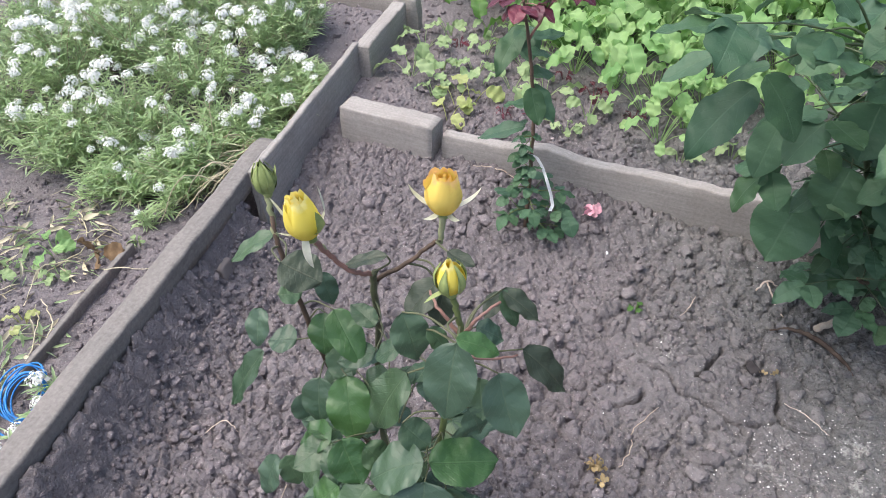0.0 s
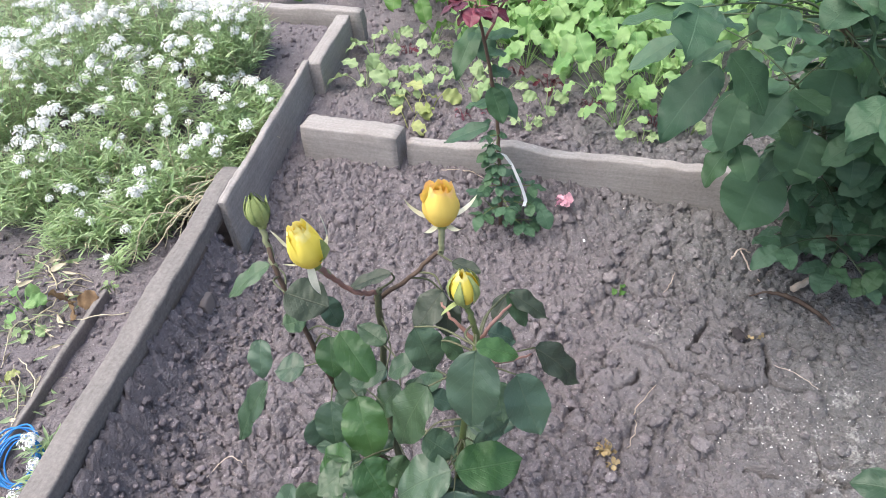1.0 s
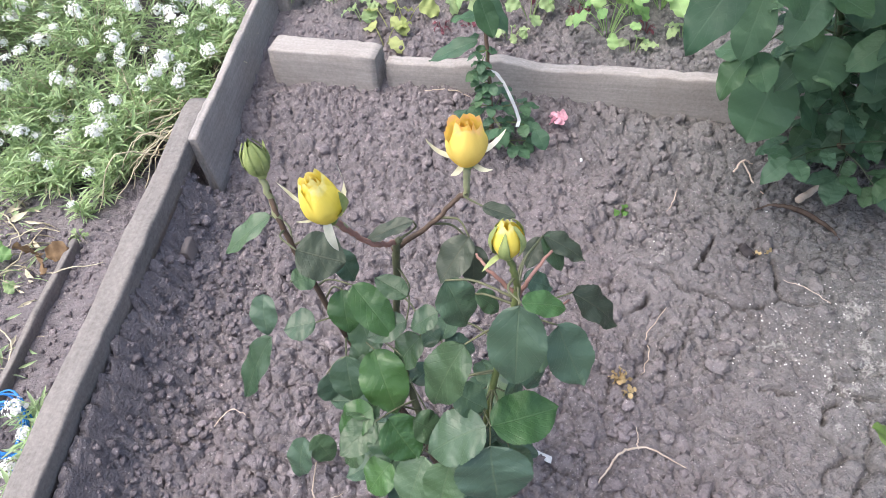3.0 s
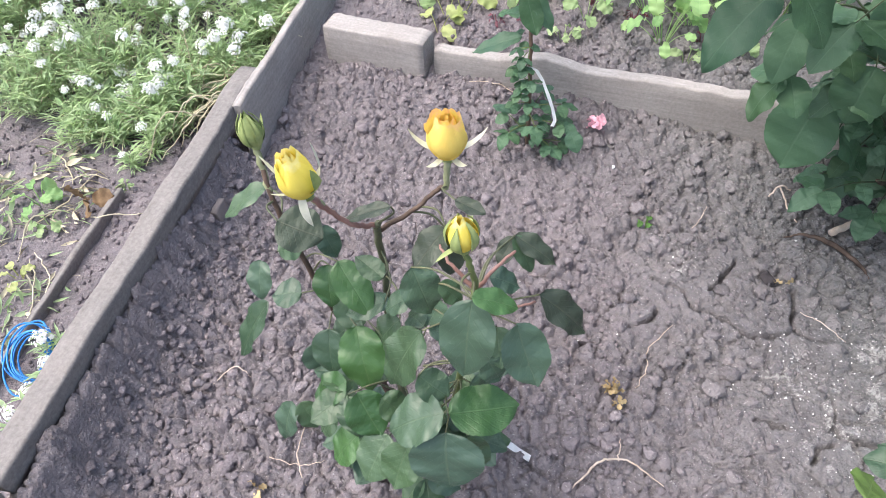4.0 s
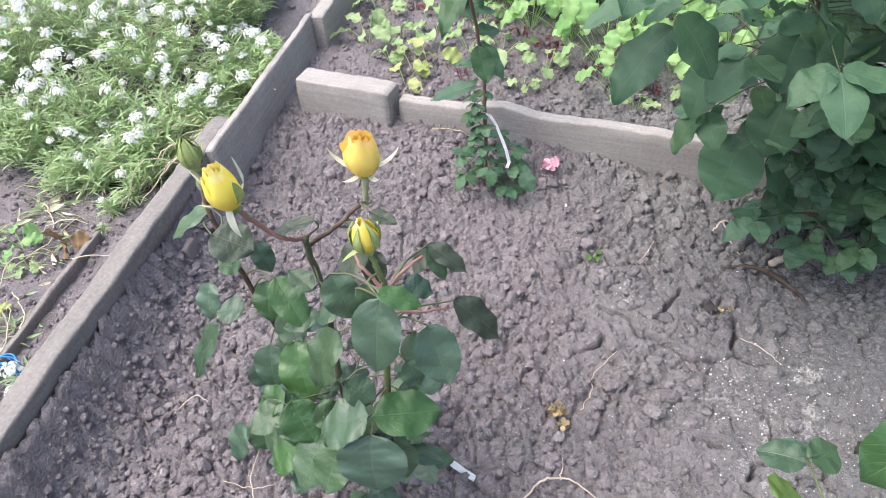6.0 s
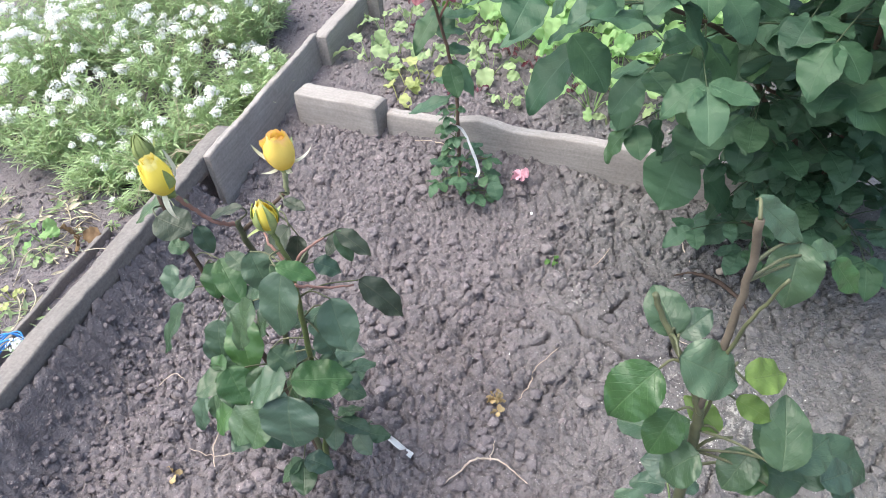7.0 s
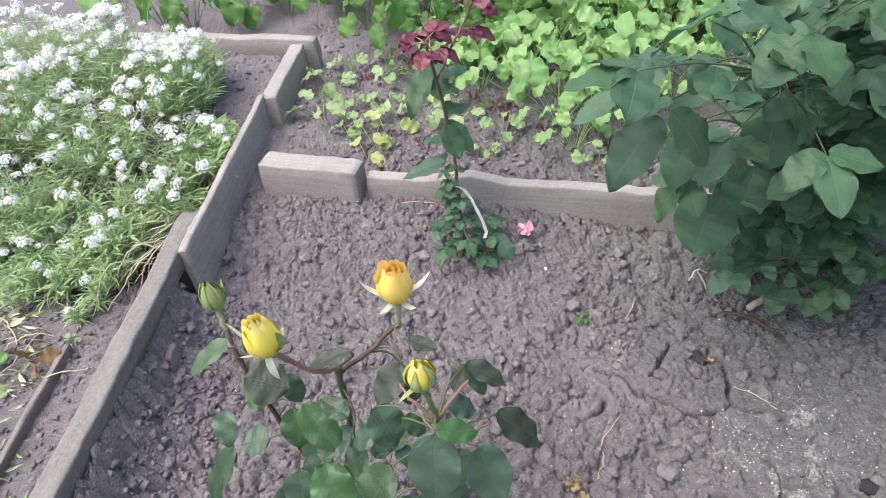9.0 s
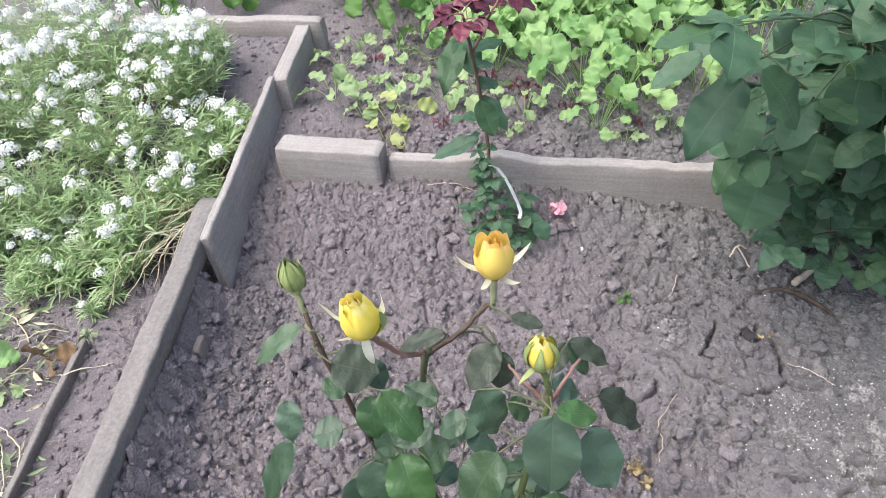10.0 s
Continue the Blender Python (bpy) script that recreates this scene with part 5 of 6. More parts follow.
# ---- white flowers in the left bed ----
def flower_head(seed):
    """A domed cluster of tiny four-petalled white flowers."""
    rng = random.Random(seed)
    bits = []
    n = 42
    for k in range(n):
        u = (k + 0.5) / n
        a, tilt = k * 2.4, math.acos(1 - 0.95 * u)
        way = Vector((math.sin(tilt) * math.cos(a), math.sin(tilt) * math.sin(a), math.cos(tilt)))
        out = rng.uniform(0.6, 1.4)
        at = Vector((way.x * 0.0135, way.y * 0.0135, way.z * 0.0095)) * out
        m = axis_pose(at, way + Vector((rng.uniform(-0.4, 0.4), rng.uniform(-0.4, 0.4), 0.3))) @ Matrix.Rotation(rng.uniform(0, 6), 4, "Z")
        for q in range(4):
            b = q * math.pi / 2
            c, s = math.cos(b), math.sin(b)
            r = rng.uniform(0.0026, 0.0036)
            pts = np.array([[0, 0, 0], [0.55 * r * c - 0.5 * r * s, 0.55 * r * s + 0.5 * r * c, 0.0008], [1.1 * r * c, 1.1 * r * s, 0.0], [0.55 * r * c + 0.5 * r * s, 0.55 * r * s - 0.5 * r * c, 0.0008]])
            bits.append(moved((pts, np.array([[0, 3, 2, 1]]), np.zeros((4, 2))), m))
    v, f, _ = merge(bits)
    return raw_mesh("flower_head", v, f, WHITE_PETAL)


HEADS = [flower_head(k) for k in range(6)]


def strand(p0, p1, p2, r):
    """A very thin three-sided stem."""
    t = np.linspace(0, 1, 5)[:, None]
    line = (1 - t) ** 2 * p0 + 2 * t * (1 - t) * p1 + t * t * p2
    a = np.array([[1, 0, 0], [-0.5, 0.87, 0], [-0.5, -0.87, 0]]) * r
    v = (line[:, None] + a[None]).reshape(-1, 3)
    return (v, grid_faces(5, 3, True), np.full((15, 2), 0.5)), line


NARROW = blade(4, 3, 0.0, 0.25, 0.25, 0.0, 0.5, 0.6, 3)


def alyssum(at, radius, tall, stems, heads, seed, lean=(0, 0)):
    rng = np.random.default_rng(seed)
    plant = thing("flowering_plant", at, "bushy green plant with clusters of tiny white flowers", "flowers", "white flowers in the bed")
    bits, tops = [], []
    for k in range(stems):
        a, q = rng.uniform(0, 6.28), np.sqrt(rng.uniform(0, 1))
        p0 = np.array([at[0] + 0.35 * radius * q * np.cos(a), at[1] + 0.35 * radius * q * np.sin(a), at[2] - 0.01])
        h = tall * rng.uniform(0.55, 1.0) * (1 - 0.35 * q * q)
        p2 = np.array([at[0] + radius * q * np.cos(a) + lean[0] * h, at[1] + radius * q * np.sin(a) + lean[1] * h, at[2] + h])
        p1 = p0 * 0.6 + p2 * 0.4 + np.array([0, 0, h * 0.25])
        piece, line = strand(p0, p1, p2, 0.0009)
        bits.append(piece)
        tops.append(p2)
        for j in range(15):
            t = rng.uniform(0.12, 0.97)
            p = (1 - t) ** 2 * p0 + 2 * t * (1 - t) * p1 + t * t * p2
            b = rng.uniform(0, 6.28)
            long = rng.uniform(0.016, 0.044)
            d = np.array([np.cos(b), np.sin(b), rng.uniform(-0.1, 1.1)])
            bits.append(moved(NARROW, blade_pose(p, p + d / np.linalg.norm(d) * long, long * rng.uniform(0.07, 0.15), (d[1] * 0.3, 0.2, 1.0))))
    v, f, u = merge(bits)
    tagged(part("foliage", raw_mesh("foliage", v, f, FINE_LEAF, u), None, plant), kind="stuff")
    dry = []
    for k in range(stems // 4):
        a, b = rng.uniform(0, 6.28, 2)
        q = np.sqrt(rng.uniform(0, 1))
        p0 = np.array([at[0] + 0.6 * radius * q * np.cos(a), at[1] + 0.6 * radius * q * np.sin(a), at[2]])
        p2 = p0 + np.array([0.7 * radius * np.cos(b), 0.7 * radius * np.sin(b) - 0.02, tall * rng.uniform(0.3, 1.0)])
        dry.append(strand(p0, (p0 + p2) / 2 + np.array([0, 0, 0.3 * tall]), p2, 0.0009)[0])
    v, f, u = merge(dry)
    tagged(part("dry_growth", raw_mesh("dry_growth", v, f, STRAW, u), None, plant, "thin straw-coloured stems"), kind="stuff")
    order = sorted(range(stems), key=lambda i: -tops[i][2] + rng.uniform(0, 0.12))
    for i in order[:heads]:
        p = tops[i]
        s = rng.uniform(0.5, 1.2)
        m = axis_pose(p + np.array([0, 0, 0.012]), (rng.uniform(-0.4, 0.4), rng.uniform(-0.6, 0.2), 1)) @ Matrix.Rotation(rng.uniform(0, 6), 4, "Z") @ Matrix.Diagonal((s, s, s * rng.uniform(0.8, 1.3), 1))
        part("flower_head", HEADS[i % 6], None, plant, m=m)
    return plant


PLANTS = [((-0.40, 1.56), 0.13, 0.17, 9), ((-0.56, 1.42), 0.15, 0.17, 8), ((-0.62, 1.62), 0.16, 0.26, 16), ((-0.45, 1.75), 0.13, 0.25, 15), ((-0.76, 1.47), 0.15, 0.20, 10), ((-0.40, 1.86), 0.08, 0.20, 6),
          ((-0.80, 1.70), 0.16, 0.30, 17), ((-0.60, 1.85), 0.15, 0.32, 18), ((-0.74, 1.32), 0.12, 0.12, 5), ((-0.92, 1.42), 0.14, 0.17, 7), ((-0.97, 1.62), 0.15, 0.26, 12), ((-0.80, 1.95), 0.16, 0.33, 16),
          ((-0.48, 1.95), 0.11, 0.17, 6), ((-1.00, 1.86), 0.16, 0.30, 13), ((-1.12, 1.50), 0.14, 0.18, 7), ((-1.16, 1.74), 0.15, 0.24, 10), ((-0.60, 1.32), 0.10, 0.12, 3), ((-0.345, 1.60), 0.05, 0.12, 1), ((-0.46, 1.43), 0.10, 0.15, 3), ((-1.05, 2.10), 0.15, 0.30, 10)]
for k, ((px, py), r, h, heads) in enumerate(PLANTS):
    alyssum((px, py, ground_z(px, py)), r, h * (0.82 if py > 1.55 else 1.0), 112, int(heads * (2.9 if py > 1.58 else 1.9)), 100 + k)
for k, (px, py) in enumerate(((-0.655, 1.18), (-0.65, 0.715), (-0.638, 0.655), (-0.645, 0.612), (-0.655, 0.575), (-0.70, 1.27), (-0.62, 1.215))):
    alyssum((px, py, ground_z(px, py)), 0.02, 0.05 if k == 0 else 0.075, 6, 1, 140 + k)


# ---- salad greens and weeds in the back bed ----
ROUND = [blade(17, 7, 0.02, 0.15 + 0.05 * k, 0.2 + 0.1 * k, 0.10, 0.58, 0.42, 20 + k, 0.05) for k in range(5)]


def leafy(at, n, size, tall, mat, seed, name="leafy_plant", label="", category="plant", group="", wide=0.8, droop=0.35, stalk_mat=None):
    """A rosette of round leaves on long stalks; each leaf is a part."""
    rng = np.random.default_rng(seed)
    plant = thing(name, at, label, category, group)
    for k in range(n):
        a = k * 2.4 + rng.uniform(-0.4, 0.4)
        up = rng.uniform(0.5, 1.0)
        h = tall * up
        out = tall * (1.15 - 0.7 * up) * rng.uniform(0.7, 1.2)
        p0 = np.array(at) + [0.006 * np.cos(a), 0.006 * np.sin(a), -0.004]
        p2 = np.array(at) + [out * np.cos(a), out * np.sin(a), h]
        p1 = p0 * 0.5 + p2 * 0.5 + [0, 0, h * 0.25]
        piece, _ = strand(p0, p1, p2, 0.0014)
        d = np.array([np.cos(a), np.sin(a), -droop + rng.uniform(-0.25, 0.5)])
        s = size * rng.uniform(0.7, 1.15)
        lf = moved(ROUND[k % 5], blade_pose(p2, p2 + d / np.linalg.norm(d) * s, s * wide * rng.uniform(0.7, 1.1), (rng.uniform(-0.5, 0.5), rng.uniform(-0.8, 0.3), 1), rng.uniform(-40, 40)))
        v, f, u = merge([piece, lf])
        part("leaf", raw_mesh("leaf", v, f, mat, u), None, plant)
    return plant


grng = random.Random(21)
for k, (px, py, s) in enumerate(((0.42, 1.62, 1.0), (0.52, 1.58, 1.0), (0.60, 1.66, 1.1), (0.50, 1.72, 1.1), (0.40, 1.75, 1.0), (0.62, 1.52, 0.9), (0.70, 1.60, 1.0), (0.47, 1.47, 0.8), (0.54, 1.40, 0.7), (0.62, 1.42, 0.75), (0.72, 1.72, 1.1), (0.58, 1.82, 1.1), (0.44, 1.88, 1.0), (0.30, 1.84, 0.9), (0.80, 1.55, 0.9), (0.33, 1.70, 0.8), (0.76, 1.44, 0.8), (0.47, 1.35, 0.55), (0.70, 1.88, 1.1), (0.86, 1.70, 1.0), (0.93, 1.48, 0.9))):
    leafy((px, py, ground_z(px, py)), 12, 0.066 * s, 0.16 * s, GREENS, 200 + k, label="bright green leafy salad plant growing in soil", category="greens", group="salad plants")
for k, (px, py, s) in enumerate(((-0.10, 1.70, 0.9), (-0.07, 1.86, 0.9), (-0.02, 1.74, 0.6), (0.02, 1.63, 0.6), (0.07, 1.70, 0.7), (0.16, 1.62, 0.8), (0.24, 1.58, 0.9), (0.10, 1.83, 0.7), (0.20, 1.74, 0.8), (0.33, 1.47, 0.7), (-0.04, 1.60, 0.6), (0.0, 1.95, 0.7), (0.27, 1.42, 0.5), (0.62, 1.30, 0.5), (0.50, 1.28, 0.45), (0.12, 1.95, 0.7))):
    leafy((px, py, ground_z(px, py)), 6, 0.058 * s, 0.06 * s, PALE_GREENS, 240 + k, label="small pale green seedling with round leaves", category="seedling", group="seedlings", droop=0.1)
for k, (px, py, s) in enumerate(((0.015, 1.545, 0.9), (0.055, 1.56, 1.0), (-0.005, 1.49, 0.8))):
    leafy((px, py, ground_z(px, py)), 3, 0.052 * s, 0.05 * s, YELLOW_LEAF, 260 + k, label="seedling with yellowing leaves", category="seedling", group="yellowed seedlings", droop=0.2)
for k, (px, py, s) in enumerate(((0.36, 1.56, 1.0), (0.13, 1.50, 0.6), (0.03, 1.88, 0.6), (0.20, 1.49, 0.6), (0.43, 1.44, 0.6), (0.30, 1.66, 0.6), (0.55, 1.34, 0.5))):
    leafy((px, py, ground_z(px, py)), 7, 0.030 * s, 0.04 * s, RED_LEAF, 270 + k, name="red_weed", label="small dark red leafy weed", category="weed", group="red weeds", wide=0.5)
for k in range(46):
    px = -0.75 + 2.1 * k / 45 + grng.uniform(-0.05, 0.05)
    py = (2.42 if px < 0.05 else 2.12 - 0.16 * px) + grng.uniform(0.0, 0.5)
    if px < -0.2 and k % 3:
        continue
    leafy((px, py, ground_z(px, py)), 8, grng.uniform(0.07, 0.1), grng.uniform(0.14, 0.2) if px < 0.2 else grng.uniform(0.25, 0.36), BACK_LEAF if k % 4 else GREENS, 300 + k, label="tall green leafy plant behind the beds", category="greens", group="plants behind the beds", droop=0.6)
for k in range(26):
    px, py = 0.25 + 0.9 * (k % 13) / 12 + grng.uniform(-0.03, 0.03), 1.98 + 0.14 * (k // 13) + grng.uniform(0, 0.08)
    leafy((px, py - 0.12 * (px - 0.25), ground_z(px, py)), 10, grng.uniform(0.06, 0.085), grng.uniform(0.22, 0.3), BACK_LEAF, 400 + k, label="tall green leafy plant behind the beds", category="greens", group="plants behind the beds", droop=0.6)
for k in range(34):
    px, py = 0.22 + 0.95 * (k % 17) / 16 + grng.uniform(-0.03, 0.03), 1.88 + 0.2 * (k // 17) + grng.uniform(-0.05, 0.08)
    leafy((px, py - 0.2 * (px - 0.25), ground_z(px, py)), 9, grng.uniform(0.055, 0.08), grng.uniform(0.10, 0.2), GREENS if k % 3 else BACK_LEAF, 440 + k, label="green leafy plant in a dense row", category="greens", group="plants behind the beds", droop=0.4)
for k, (px, py, s, mt) in enumerate(((0.327, 0.885, 0.3, BACK_LEAF), (-0.83, 1.10, 1.0, GREENS), (-0.79, 1.03, 0.7, PALE_GREENS), (-0.80, 0.90, 0.6, YELLOW_LEAF), (-0.90, 1.02, 0.9, PALE_GREENS), (-0.86, 0.82, 0.8, PALE_GREENS), (-0.66, 1.12, 0.4, PALE_GREENS), (1.12, 1.12, 1.0, GREENS), (1.02, 1.10, 0.9, PALE_GREENS), (-0.95, 0.92, 0.9, GREENS), (1.10, 1.25, 1.2, GREENS))):
    leafy((px, py, ground_z(px, py)), 6, 0.036 * s, 0.035 * s, mt, 360 + k, name="weed", label="small low weed in the soil", category="weed", group="weeds", droop=0.0)


# ---- small things on the ground ----
def on_ground(points, lift=0.004):
    return [(x, y, ground_z(x, y) + lift + dz) for x, y, dz in points]


def twig(name, points, radii, mat, label, category, group="", lift=0.004, wobble=0.0009, seed=0):
    ob = part(name, tube_mesh(name, on_ground(points, lift), [r * (0.78 if mat is ROOT and max(radii) < 0.003 else 1.0) for r in radii], mat, sides=6, knots=6, wobble=wobble, seed=seed), None)
    return tagged(ob, label, category, group)


twig("root", ((0.12, 0.428, 0.0), (0.145, 0.448, 0.002), (0.17, 0.463, 0.006), (0.207, 0.459, 0.006), (0.243, 0.425, 0.0)), [0.0012, 0.002, 0.0022, 0.0018, 0.001], ROOT, "pale dry root lying on the soil", "root", "dry roots", seed=1)
twig("root", ((0.19, 0.461, 0.004), (0.196, 0.478, 0.004), (0.198, 0.492, 0)), [0.0014, 0.001, 0.0006], ROOT, "pale dry root lying on the soil", "root", "dry roots", seed=2)
twig("twig", ((0.239, 0.571, 0.002), (0.262, 0.60, 0.004), (0.272, 0.632, 0.004), (0.318, 0.668, 0.002)), [0.0008, 0.0012, 0.0012, 0.0007], ROOT, "thin pale dry twig on the soil", "twig", "dry twigs", seed=3)
twig("twig", ((0.556, 0.923, 0.006), (0.578, 0.936, 0.012), (0.60, 0.935, 0.006)), [0.002, 0.0024, 0.0016], ROOT, "short pale forked twig on the clods", "twig", "dry twigs", seed=4)
twig("twig", ((0.578, 0.936, 0.01), (0.587, 0.905, 0.008), (0.592, 0.872, 0.002)), [0.002, 0.0022, 0.0014], ROOT, "short pale forked twig on the clods", "twig", "dry twigs", seed=5)
twig("wood_stub", ((0.628, 0.828, 0.006), (0.66, 0.840, 0.012), (0.695, 0.852, 0.022)), [0.0068, 0.006, 0.005], ROOT, "pale broken wood stub lying on soil", "wood", seed=6)
twig("twig", ((0.548, 0.828, 0.002), (0.585, 0.828, 0.006), (0.62, 0.808, 0.008), (0.65, 0.765, 0.004), (0.658, 0.74, 0)), [0.0012, 0.003, 0.0048, 0.0036, 0.001], BARK, "curved dark strip of bark on the soil", "bark", seed=7)
twig("root", ((-0.235, 0.462, 0.0), (-0.25, 0.50, 0.006), (-0.24, 0.54, 0.01)), [0.001, 0.0014, 0.0012], ROOT, "pale dry root lying on the soil", "root", "dry roots", seed=8)
twig("root", ((-0.29, 0.505, 0.002), (-0.245, 0.49, 0.004), (-0.21, 0.492, 0.0)), [0.0008, 0.001, 0.0006], ROOT, "pale dry root lying on the soil", "root", "dry roots", seed=9)
twig("root", ((-0.40, 0.635, 0.002), (-0.36, 0.655, 0.006), (-0.335, 0.64, 0.002)), [0.0008, 0.0014, 0.0008], ROOT, "pale dry root lying on the soil", "root", "dry roots", seed=10)
twig("twig", ((0.40, 0.86, 0.002), (0.425, 0.885, 0.006), (0.442, 0.91, 0.002)), [0.0008, 0.0012, 0.0008], ROOT, "thin pale dry twig on the soil", "twig", "dry twigs", seed=12)
twig("twig", ((0.05, 1.27, 0.002), (0.10, 1.262, 0.006), (0.15, 1.235, 0.002)), [0.001, 0.0016, 0.001], ROOT, "thin pale dry twig on the soil", "twig", "dry twigs", seed=13)
twig("twig", ((0.52, 0.68, 0.002), (0.545, 0.65, 0.004), (0.565, 0.62, 0.002)), [0.0006, 0.0009, 0.0006], ROOT, "thin pale dry twig on the soil", "twig", "dry twigs", seed=14)

def litter(seed, n, mat, long, label, category):
    """Low thin blades and scraps strewn left of the board."""
    rng = np.random.default_rng(seed)
    bits = []
    while len(bits) < n:
        x, y = rng.uniform(-1.15, -0.66), rng.uniform(0.45, 1.28)
        if rng.uniform() > smooth(-0.3, 0.5, float(fbm(np.array([x]), np.array([y]), 9.0, 2, 21.0)[0])) * smooth(-0.66, -0.78, x):
            continue
        a = rng.uniform(0, 6.28)
        d = np.array([math.cos(a), math.sin(a), rng.uniform(0.0, 0.7)])
        p = np.array([x, y, ground_z(x, y) + 0.003])
        s = long * rng.uniform(0.5, 1.2)
        bits.append(moved(NARROW, blade_pose(p, p + d / np.linalg.norm(d) * s, s * rng.uniform(0.08, 0.25), (d[1], -d[0], 0.8))))
    v, f, u = merge(bits)
    tagged(part("ground_litter", raw_mesh("ground_litter", v, f, mat, u), None), label, category, kind="stuff")


litter(51, 300, FINE_LEAF, 0.04, "low green weeds and grass blades on the soil", "weeds")
litter(52, 220, STRAW, 0.045, "dry straw and withered stems on the soil", "straw")

# dry stalks where the flowers lean over the board
srn = np.random.default_rng(8)
for k in range(30):
    a = srn.uniform(3.2, 4.3)
    x0, y0 = -0.43 + srn.uniform(-0.05, 0.03), 1.31 + srn.uniform(-0.06, 0.08)
    long = srn.uniform(0.10, 0.26)
    x1, y1 = x0 + long * math.cos(a), y0 + 0.6 * long * math.sin(a)
    twig("dry_stalk", ((x0, y0, srn.uniform(0.03, 0.11)), ((x0 + x1) / 2 + srn.uniform(-0.02, 0.02), (y0 + y1) / 2, srn.uniform(0.04, 0.11)), (x1, y1, srn.uniform(0.0, 0.02))), [0.0014, 0.0013, 0.0008], STRAW, "dry straw-coloured flower stalk", "stalk", "dry stalks", seed=70 + k, wobble=0.002)
for k in range(16):
    x0, y0, a = srn.uniform(-0.98, -0.68), srn.uniform(0.72, 1.22), srn.uniform(0, 6.28)
    long = srn.uniform(0.08, 0.2)
    twig("dry_stalk", ((x0, y0, 0.004), (x0 + 0.5 * long * math.cos(a) + srn.uniform(-0.02, 0.02), y0 + 0.5 * long * math.sin(a), srn.uniform(0.005, 0.025)), (x0 + long * math.cos(a + 0.3), y0 + long * math.sin(a + 0.3), 0.003)), [0.0012, 0.0014, 0.0008], STRAW, "dry straw-coloured flower stalk", "stalk", "dry stalks", seed=110 + k, wobble=0.002)


def ribbon(name, points, wide, mat, label, category, thick=0.0012, side=(1, 0, 0)):
    pts = np.array(points, float)
    t = np.linspace(0, len(pts) - 1, len(pts) * 5)
    line = np.stack([np.interp(t, np.arange(len(pts)), pts[:, i]) for i in range(3)], -1)
    s = Vector(side).normalized()
    bm = bmesh.new()
    rows = []
    for i, p in enumerate(line):
        q = Matrix.Rotation(0.5 * math.sin(i * 0.35), 3, "Z") @ s
        rows.append([bm.verts.new(Vector(p) + q * (wide / 2) * k + Vector((0, 0, 0.0006 * (abs(k) < 0.5)))) for k in (-1, -0.33, 0.33, 1)])
    for a, b in zip(rows, rows[1:]):
        for j in range(3):
            bm.faces.new([a[j], a[j + 1], b[j + 1], b[j]])
    bmesh.ops.solidify(bm, geom=bm.faces[:], thickness=thick)
    return tagged(part(name, bm, mat), label, category)


ribbon("tie_strip", ((0.156, 1.150, 0.160), (0.166, 1.128, 0.166), (0.176, 1.115, 0.152), (0.184, 1.100, 0.132), (0.192, 1.090, 0.108), (0.196, 1.080, 0.088), (0.190, 1.072, 0.080)), 0.0065, CLOTH, "white cloth strip tied round the slender rose", "strip", 0.002)
zt = ground_z(0.05, 0.5)
ribbon("paper_tag", ((0.012, 0.523, zt + 0.012), (0.035, 0.507, zt + 0.010), (0.055, 0.488, zt + 0.011), (0.072, 0.472, zt + 0.014)), 0.010, CLOTH, "narrow white plastic tag lying on soil", "tag", 0.0012, (0.6, 0.8, 0))


def petals_heap(name, at, n, size, mat, label, category, seed, tall=0.6):
    """A small crumpled flower head of loose petals."""
    rng = np.random.default_rng(seed)
    ob = thing(name, at, label, category)
    for k in range(n):
        a = k * 2.4
        d = np.array([math.cos(a), math.sin(a), rng.uniform(-0.1, 1.0) * tall])
        piece = moved(ROUND[k % 5], blade_pose(np.array(at) + d * size * 0.1, np.array(at) + d / np.linalg.norm(d) * size * rng.uniform(0.7, 1.1), size * 0.6, (d[1], -d[0], 0.6), rng.uniform(-50, 50)))
        part("petal", raw_mesh("petal", piece[0], piece[1], mat, piece[2]), None, ob)
    return ob


petals_heap("fallen_flower", (0.283, 1.115, ground_z(0.283, 1.115) + 0.012), 9, 0.026, PINK, "small fallen pink flower on the clods", "flower", 3)
petals_heap("fallen_flower", (0.203, 0.567, ground_z(0.203, 0.567) + 0.008), 10, 0.018, DRIED, "dried shrivelled yellow-brown flower on the soil", "flower", 4, 1.2)
petals_heap("fallen_petals", (0.205, 0.54, ground_z(0.205, 0.54) + 0.004), 5, 0.013, DRIED, "dried brown petals on the soil", "petals", 5)
petals_heap("dead_leaf", (-0.715, 1.07, ground_z(-0.715, 1.07) + 0.02), 3, 0.06, DEAD, "curled brown dead leaf", "leaf", 6)
petals_heap("dead_leaf", (-0.57, 0.575, ground_z(-0.57, 0.575) + 0.01), 2, 0.04, ROOT, "pale dry leaf beside the board", "leaf", 7)
petals_heap("dead_leaf", (-0.66, 0.70, ground_z(-0.66, 0.70) + 0.01), 3, 0.022, DRIED, "small yellow dead leaf", "leaf", 8)
petals_heap("dead_leaf", (-0.30, 0.46, ground_z(-0.30, 0.46) + 0.006), 3, 0.018, DRIED, "small yellow dead leaf", "leaf", 9)
petals_heap("dead_leaf", (0.515, 0.735, ground_z(0.515, 0.735) + 0.004), 2, 0.022, DRIED, "small rust-brown leaf scrap", "leaf", 10)


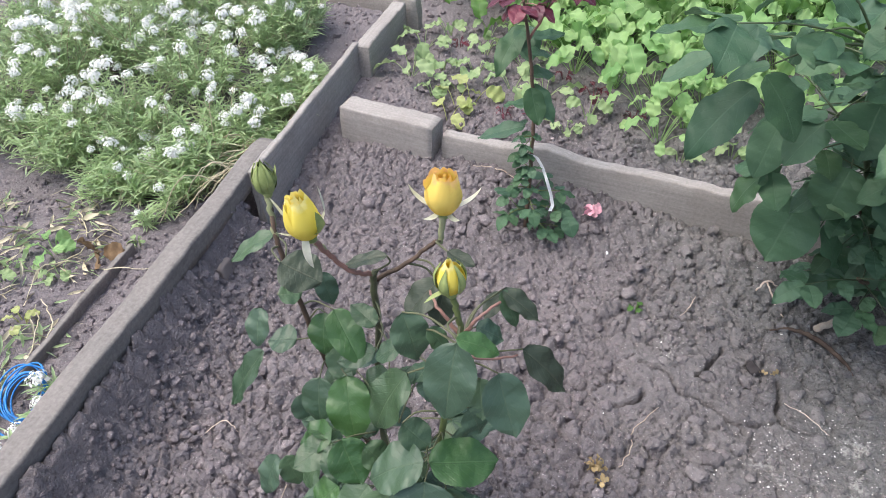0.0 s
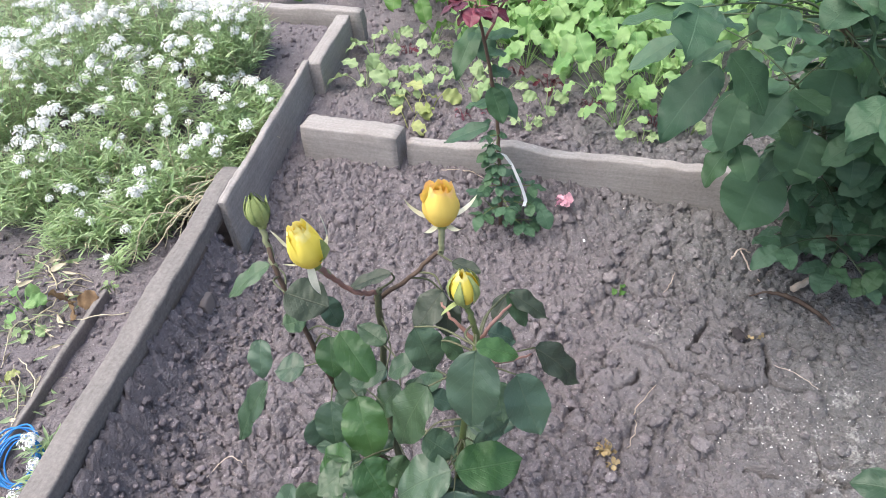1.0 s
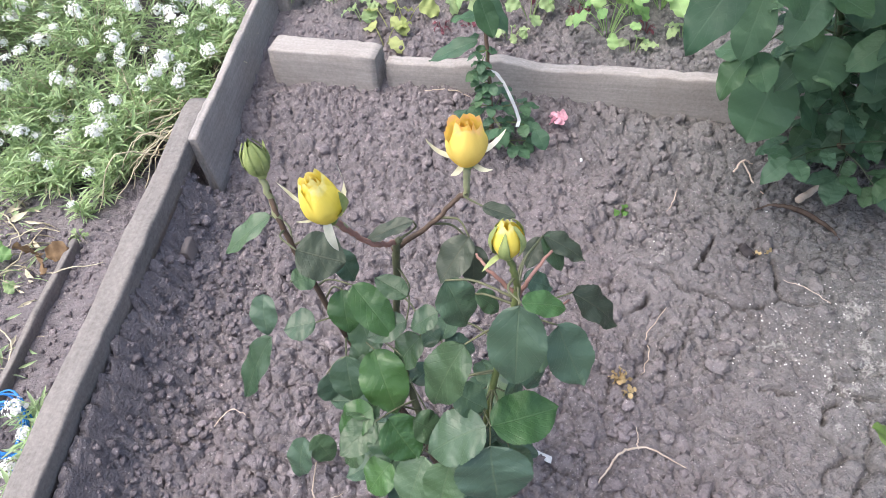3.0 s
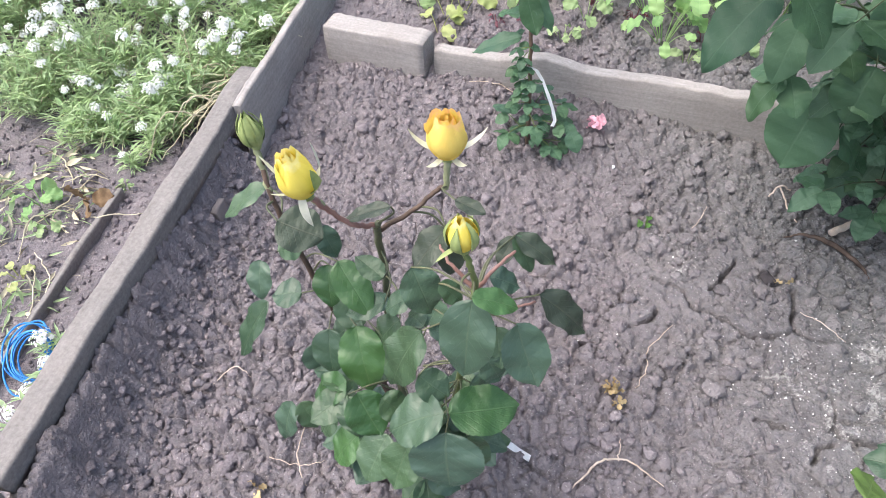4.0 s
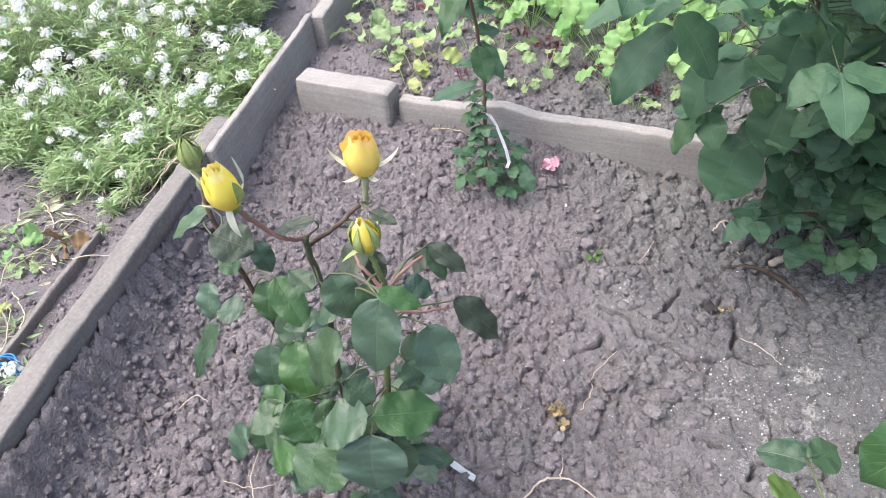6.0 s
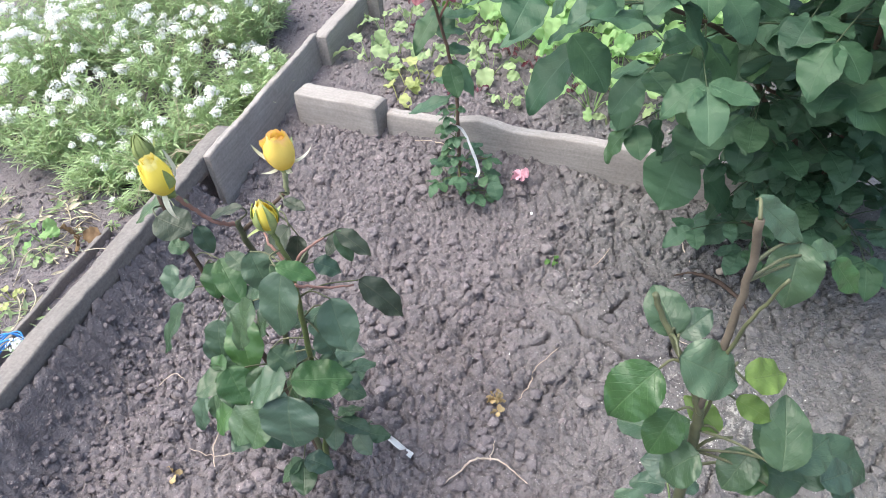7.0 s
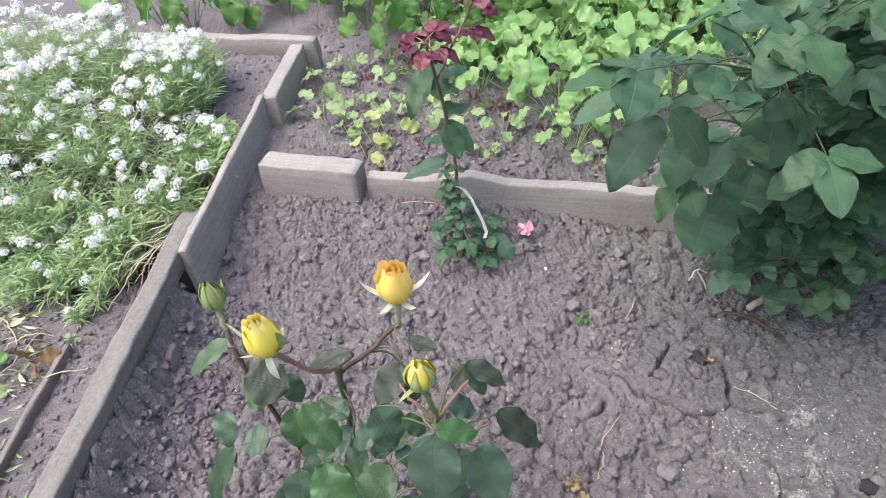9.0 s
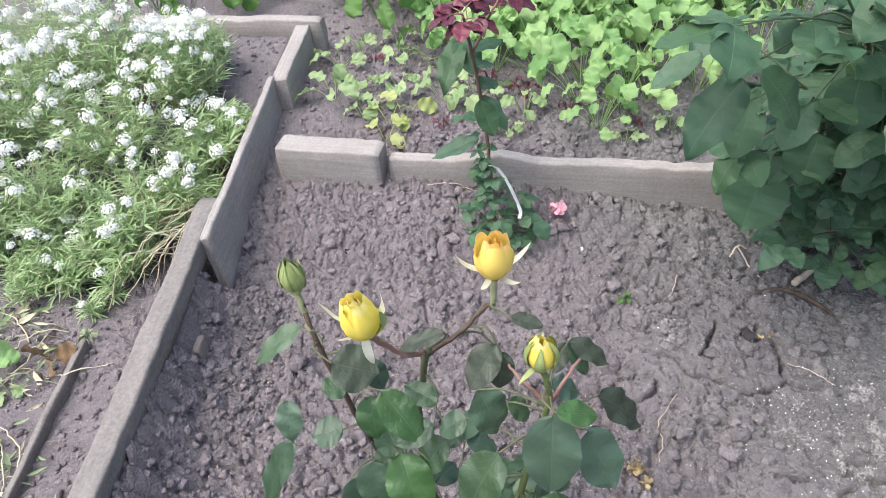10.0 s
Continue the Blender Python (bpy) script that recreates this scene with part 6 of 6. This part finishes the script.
def lump(name, at, size, mat, label, category, k=0, squash=1.0):
    v, f = LUMPS[k]
    ob = part(name, raw_mesh(name, v * size * np.array([1, 1, squash]), f), mat, m=Matrix.Translation((at[0], at[1], ground_z(at[0], at[1]) + size * 0.4 * squash)))
    return tagged(ob, label, category)


lump("dark_lump", (0.493, 0.752), 0.014, CHAR, "charred black lump half sunk in soil", "lump", 2)
lump("dark_lump", (-0.142, 1.172), 0.010, CHAR, "small dark lump on the soil", "lump", 4)
lump("dark_lump", (0.62, 0.47), 0.020, CHAR, "charred black lump half sunk in soil", "lump", 5, 0.6)
lump("dark_lump", (0.93, 0.62), 0.016, CHAR, "small dark lump on the soil", "lump", 6, 0.6)
for k, (px, py, s) in enumerate(((0.335, 0.86, 0.004), (0.30, 1.02, 0.004), (-0.32, 0.90, 0.004), (-0.26, 0.30, 0.007), (0.90, 0.78, 0.005), (0.72, 0.98, 0.004), (0.97, 0.80, 0.009), (0.85, 0.86, 0.012), (0.99, 0.92, 0.02))):
    lump("pebble", (px, py), s, CLOTH if s < 0.008 else STONE, "small pale pebble on the soil", "pebble", k)

rz = ground_z(1.09, 0.906) + 0.006
loop = [(1.09 + 0.017 * math.cos(a), 0.906 + 0.02 * math.sin(a), rz + 0.004 * math.sin(a * 2)) for a in np.linspace(0.3, 6.0, 9)]
tagged(part("ring", tube_mesh("ring", loop, [0.0055, 0.0065, 0.005], CLOTH, sides=8, knots=4), None), "white plastic ring lying on soil", "ring")
trng = random.Random(3)
coil, tz = [], ground_z(-0.69, 0.7)
for turn in range(7):
    r, tilt, cx, cy = trng.uniform(0.022, 0.042), trng.uniform(-0.5, 0.5), -0.695 + trng.uniform(-0.012, 0.012), 0.70 + trng.uniform(-0.02, 0.02)
    for k in range(7):
        a = k * 2 * math.pi / 7 + 0.2 * turn
        coil.append((cx + r * math.cos(a), cy + 1.25 * r * math.sin(a), tz + 0.034 + 0.55 * r * math.sin(a + tilt) + 0.002 * turn))
tagged(part("twine", tube_mesh("twine", coil, [0.0016], BLUE, sides=6, knots=4), None), "loose coil of bright blue twine", "twine")


def block(name, at, size, turn, mat, label, category):
    bm = bmesh.new()
    bmesh.ops.create_cube(bm, size=1.0)
    bmesh.ops.scale(bm, vec=size, verts=bm.verts)
    bmesh.ops.bevel(bm, geom=bm.edges[:], offset=0.006, segments=2, affect="EDGES")
    bmesh.ops.subdivide_edges(bm, edges=bm.edges[:], cuts=2, use_grid_fill=True)
    for v in bm.verts:
        v.co += noise.noise_vector(v.co * 25) * 0.003
    return tagged(part(name, bm, mat, m=pose(*at, 0, 0, turn)), label, category)


block("concrete_block", (1.20, 1.04, 0.05), (0.07, 0.11, 0.2), 20, STONE, "pale grey concrete block standing on soil", "block")
block("concrete_block", (1.27, 0.97, 0.04), (0.08, 0.10, 0.13), -10, STONE, "pale grey concrete block standing on soil", "block")
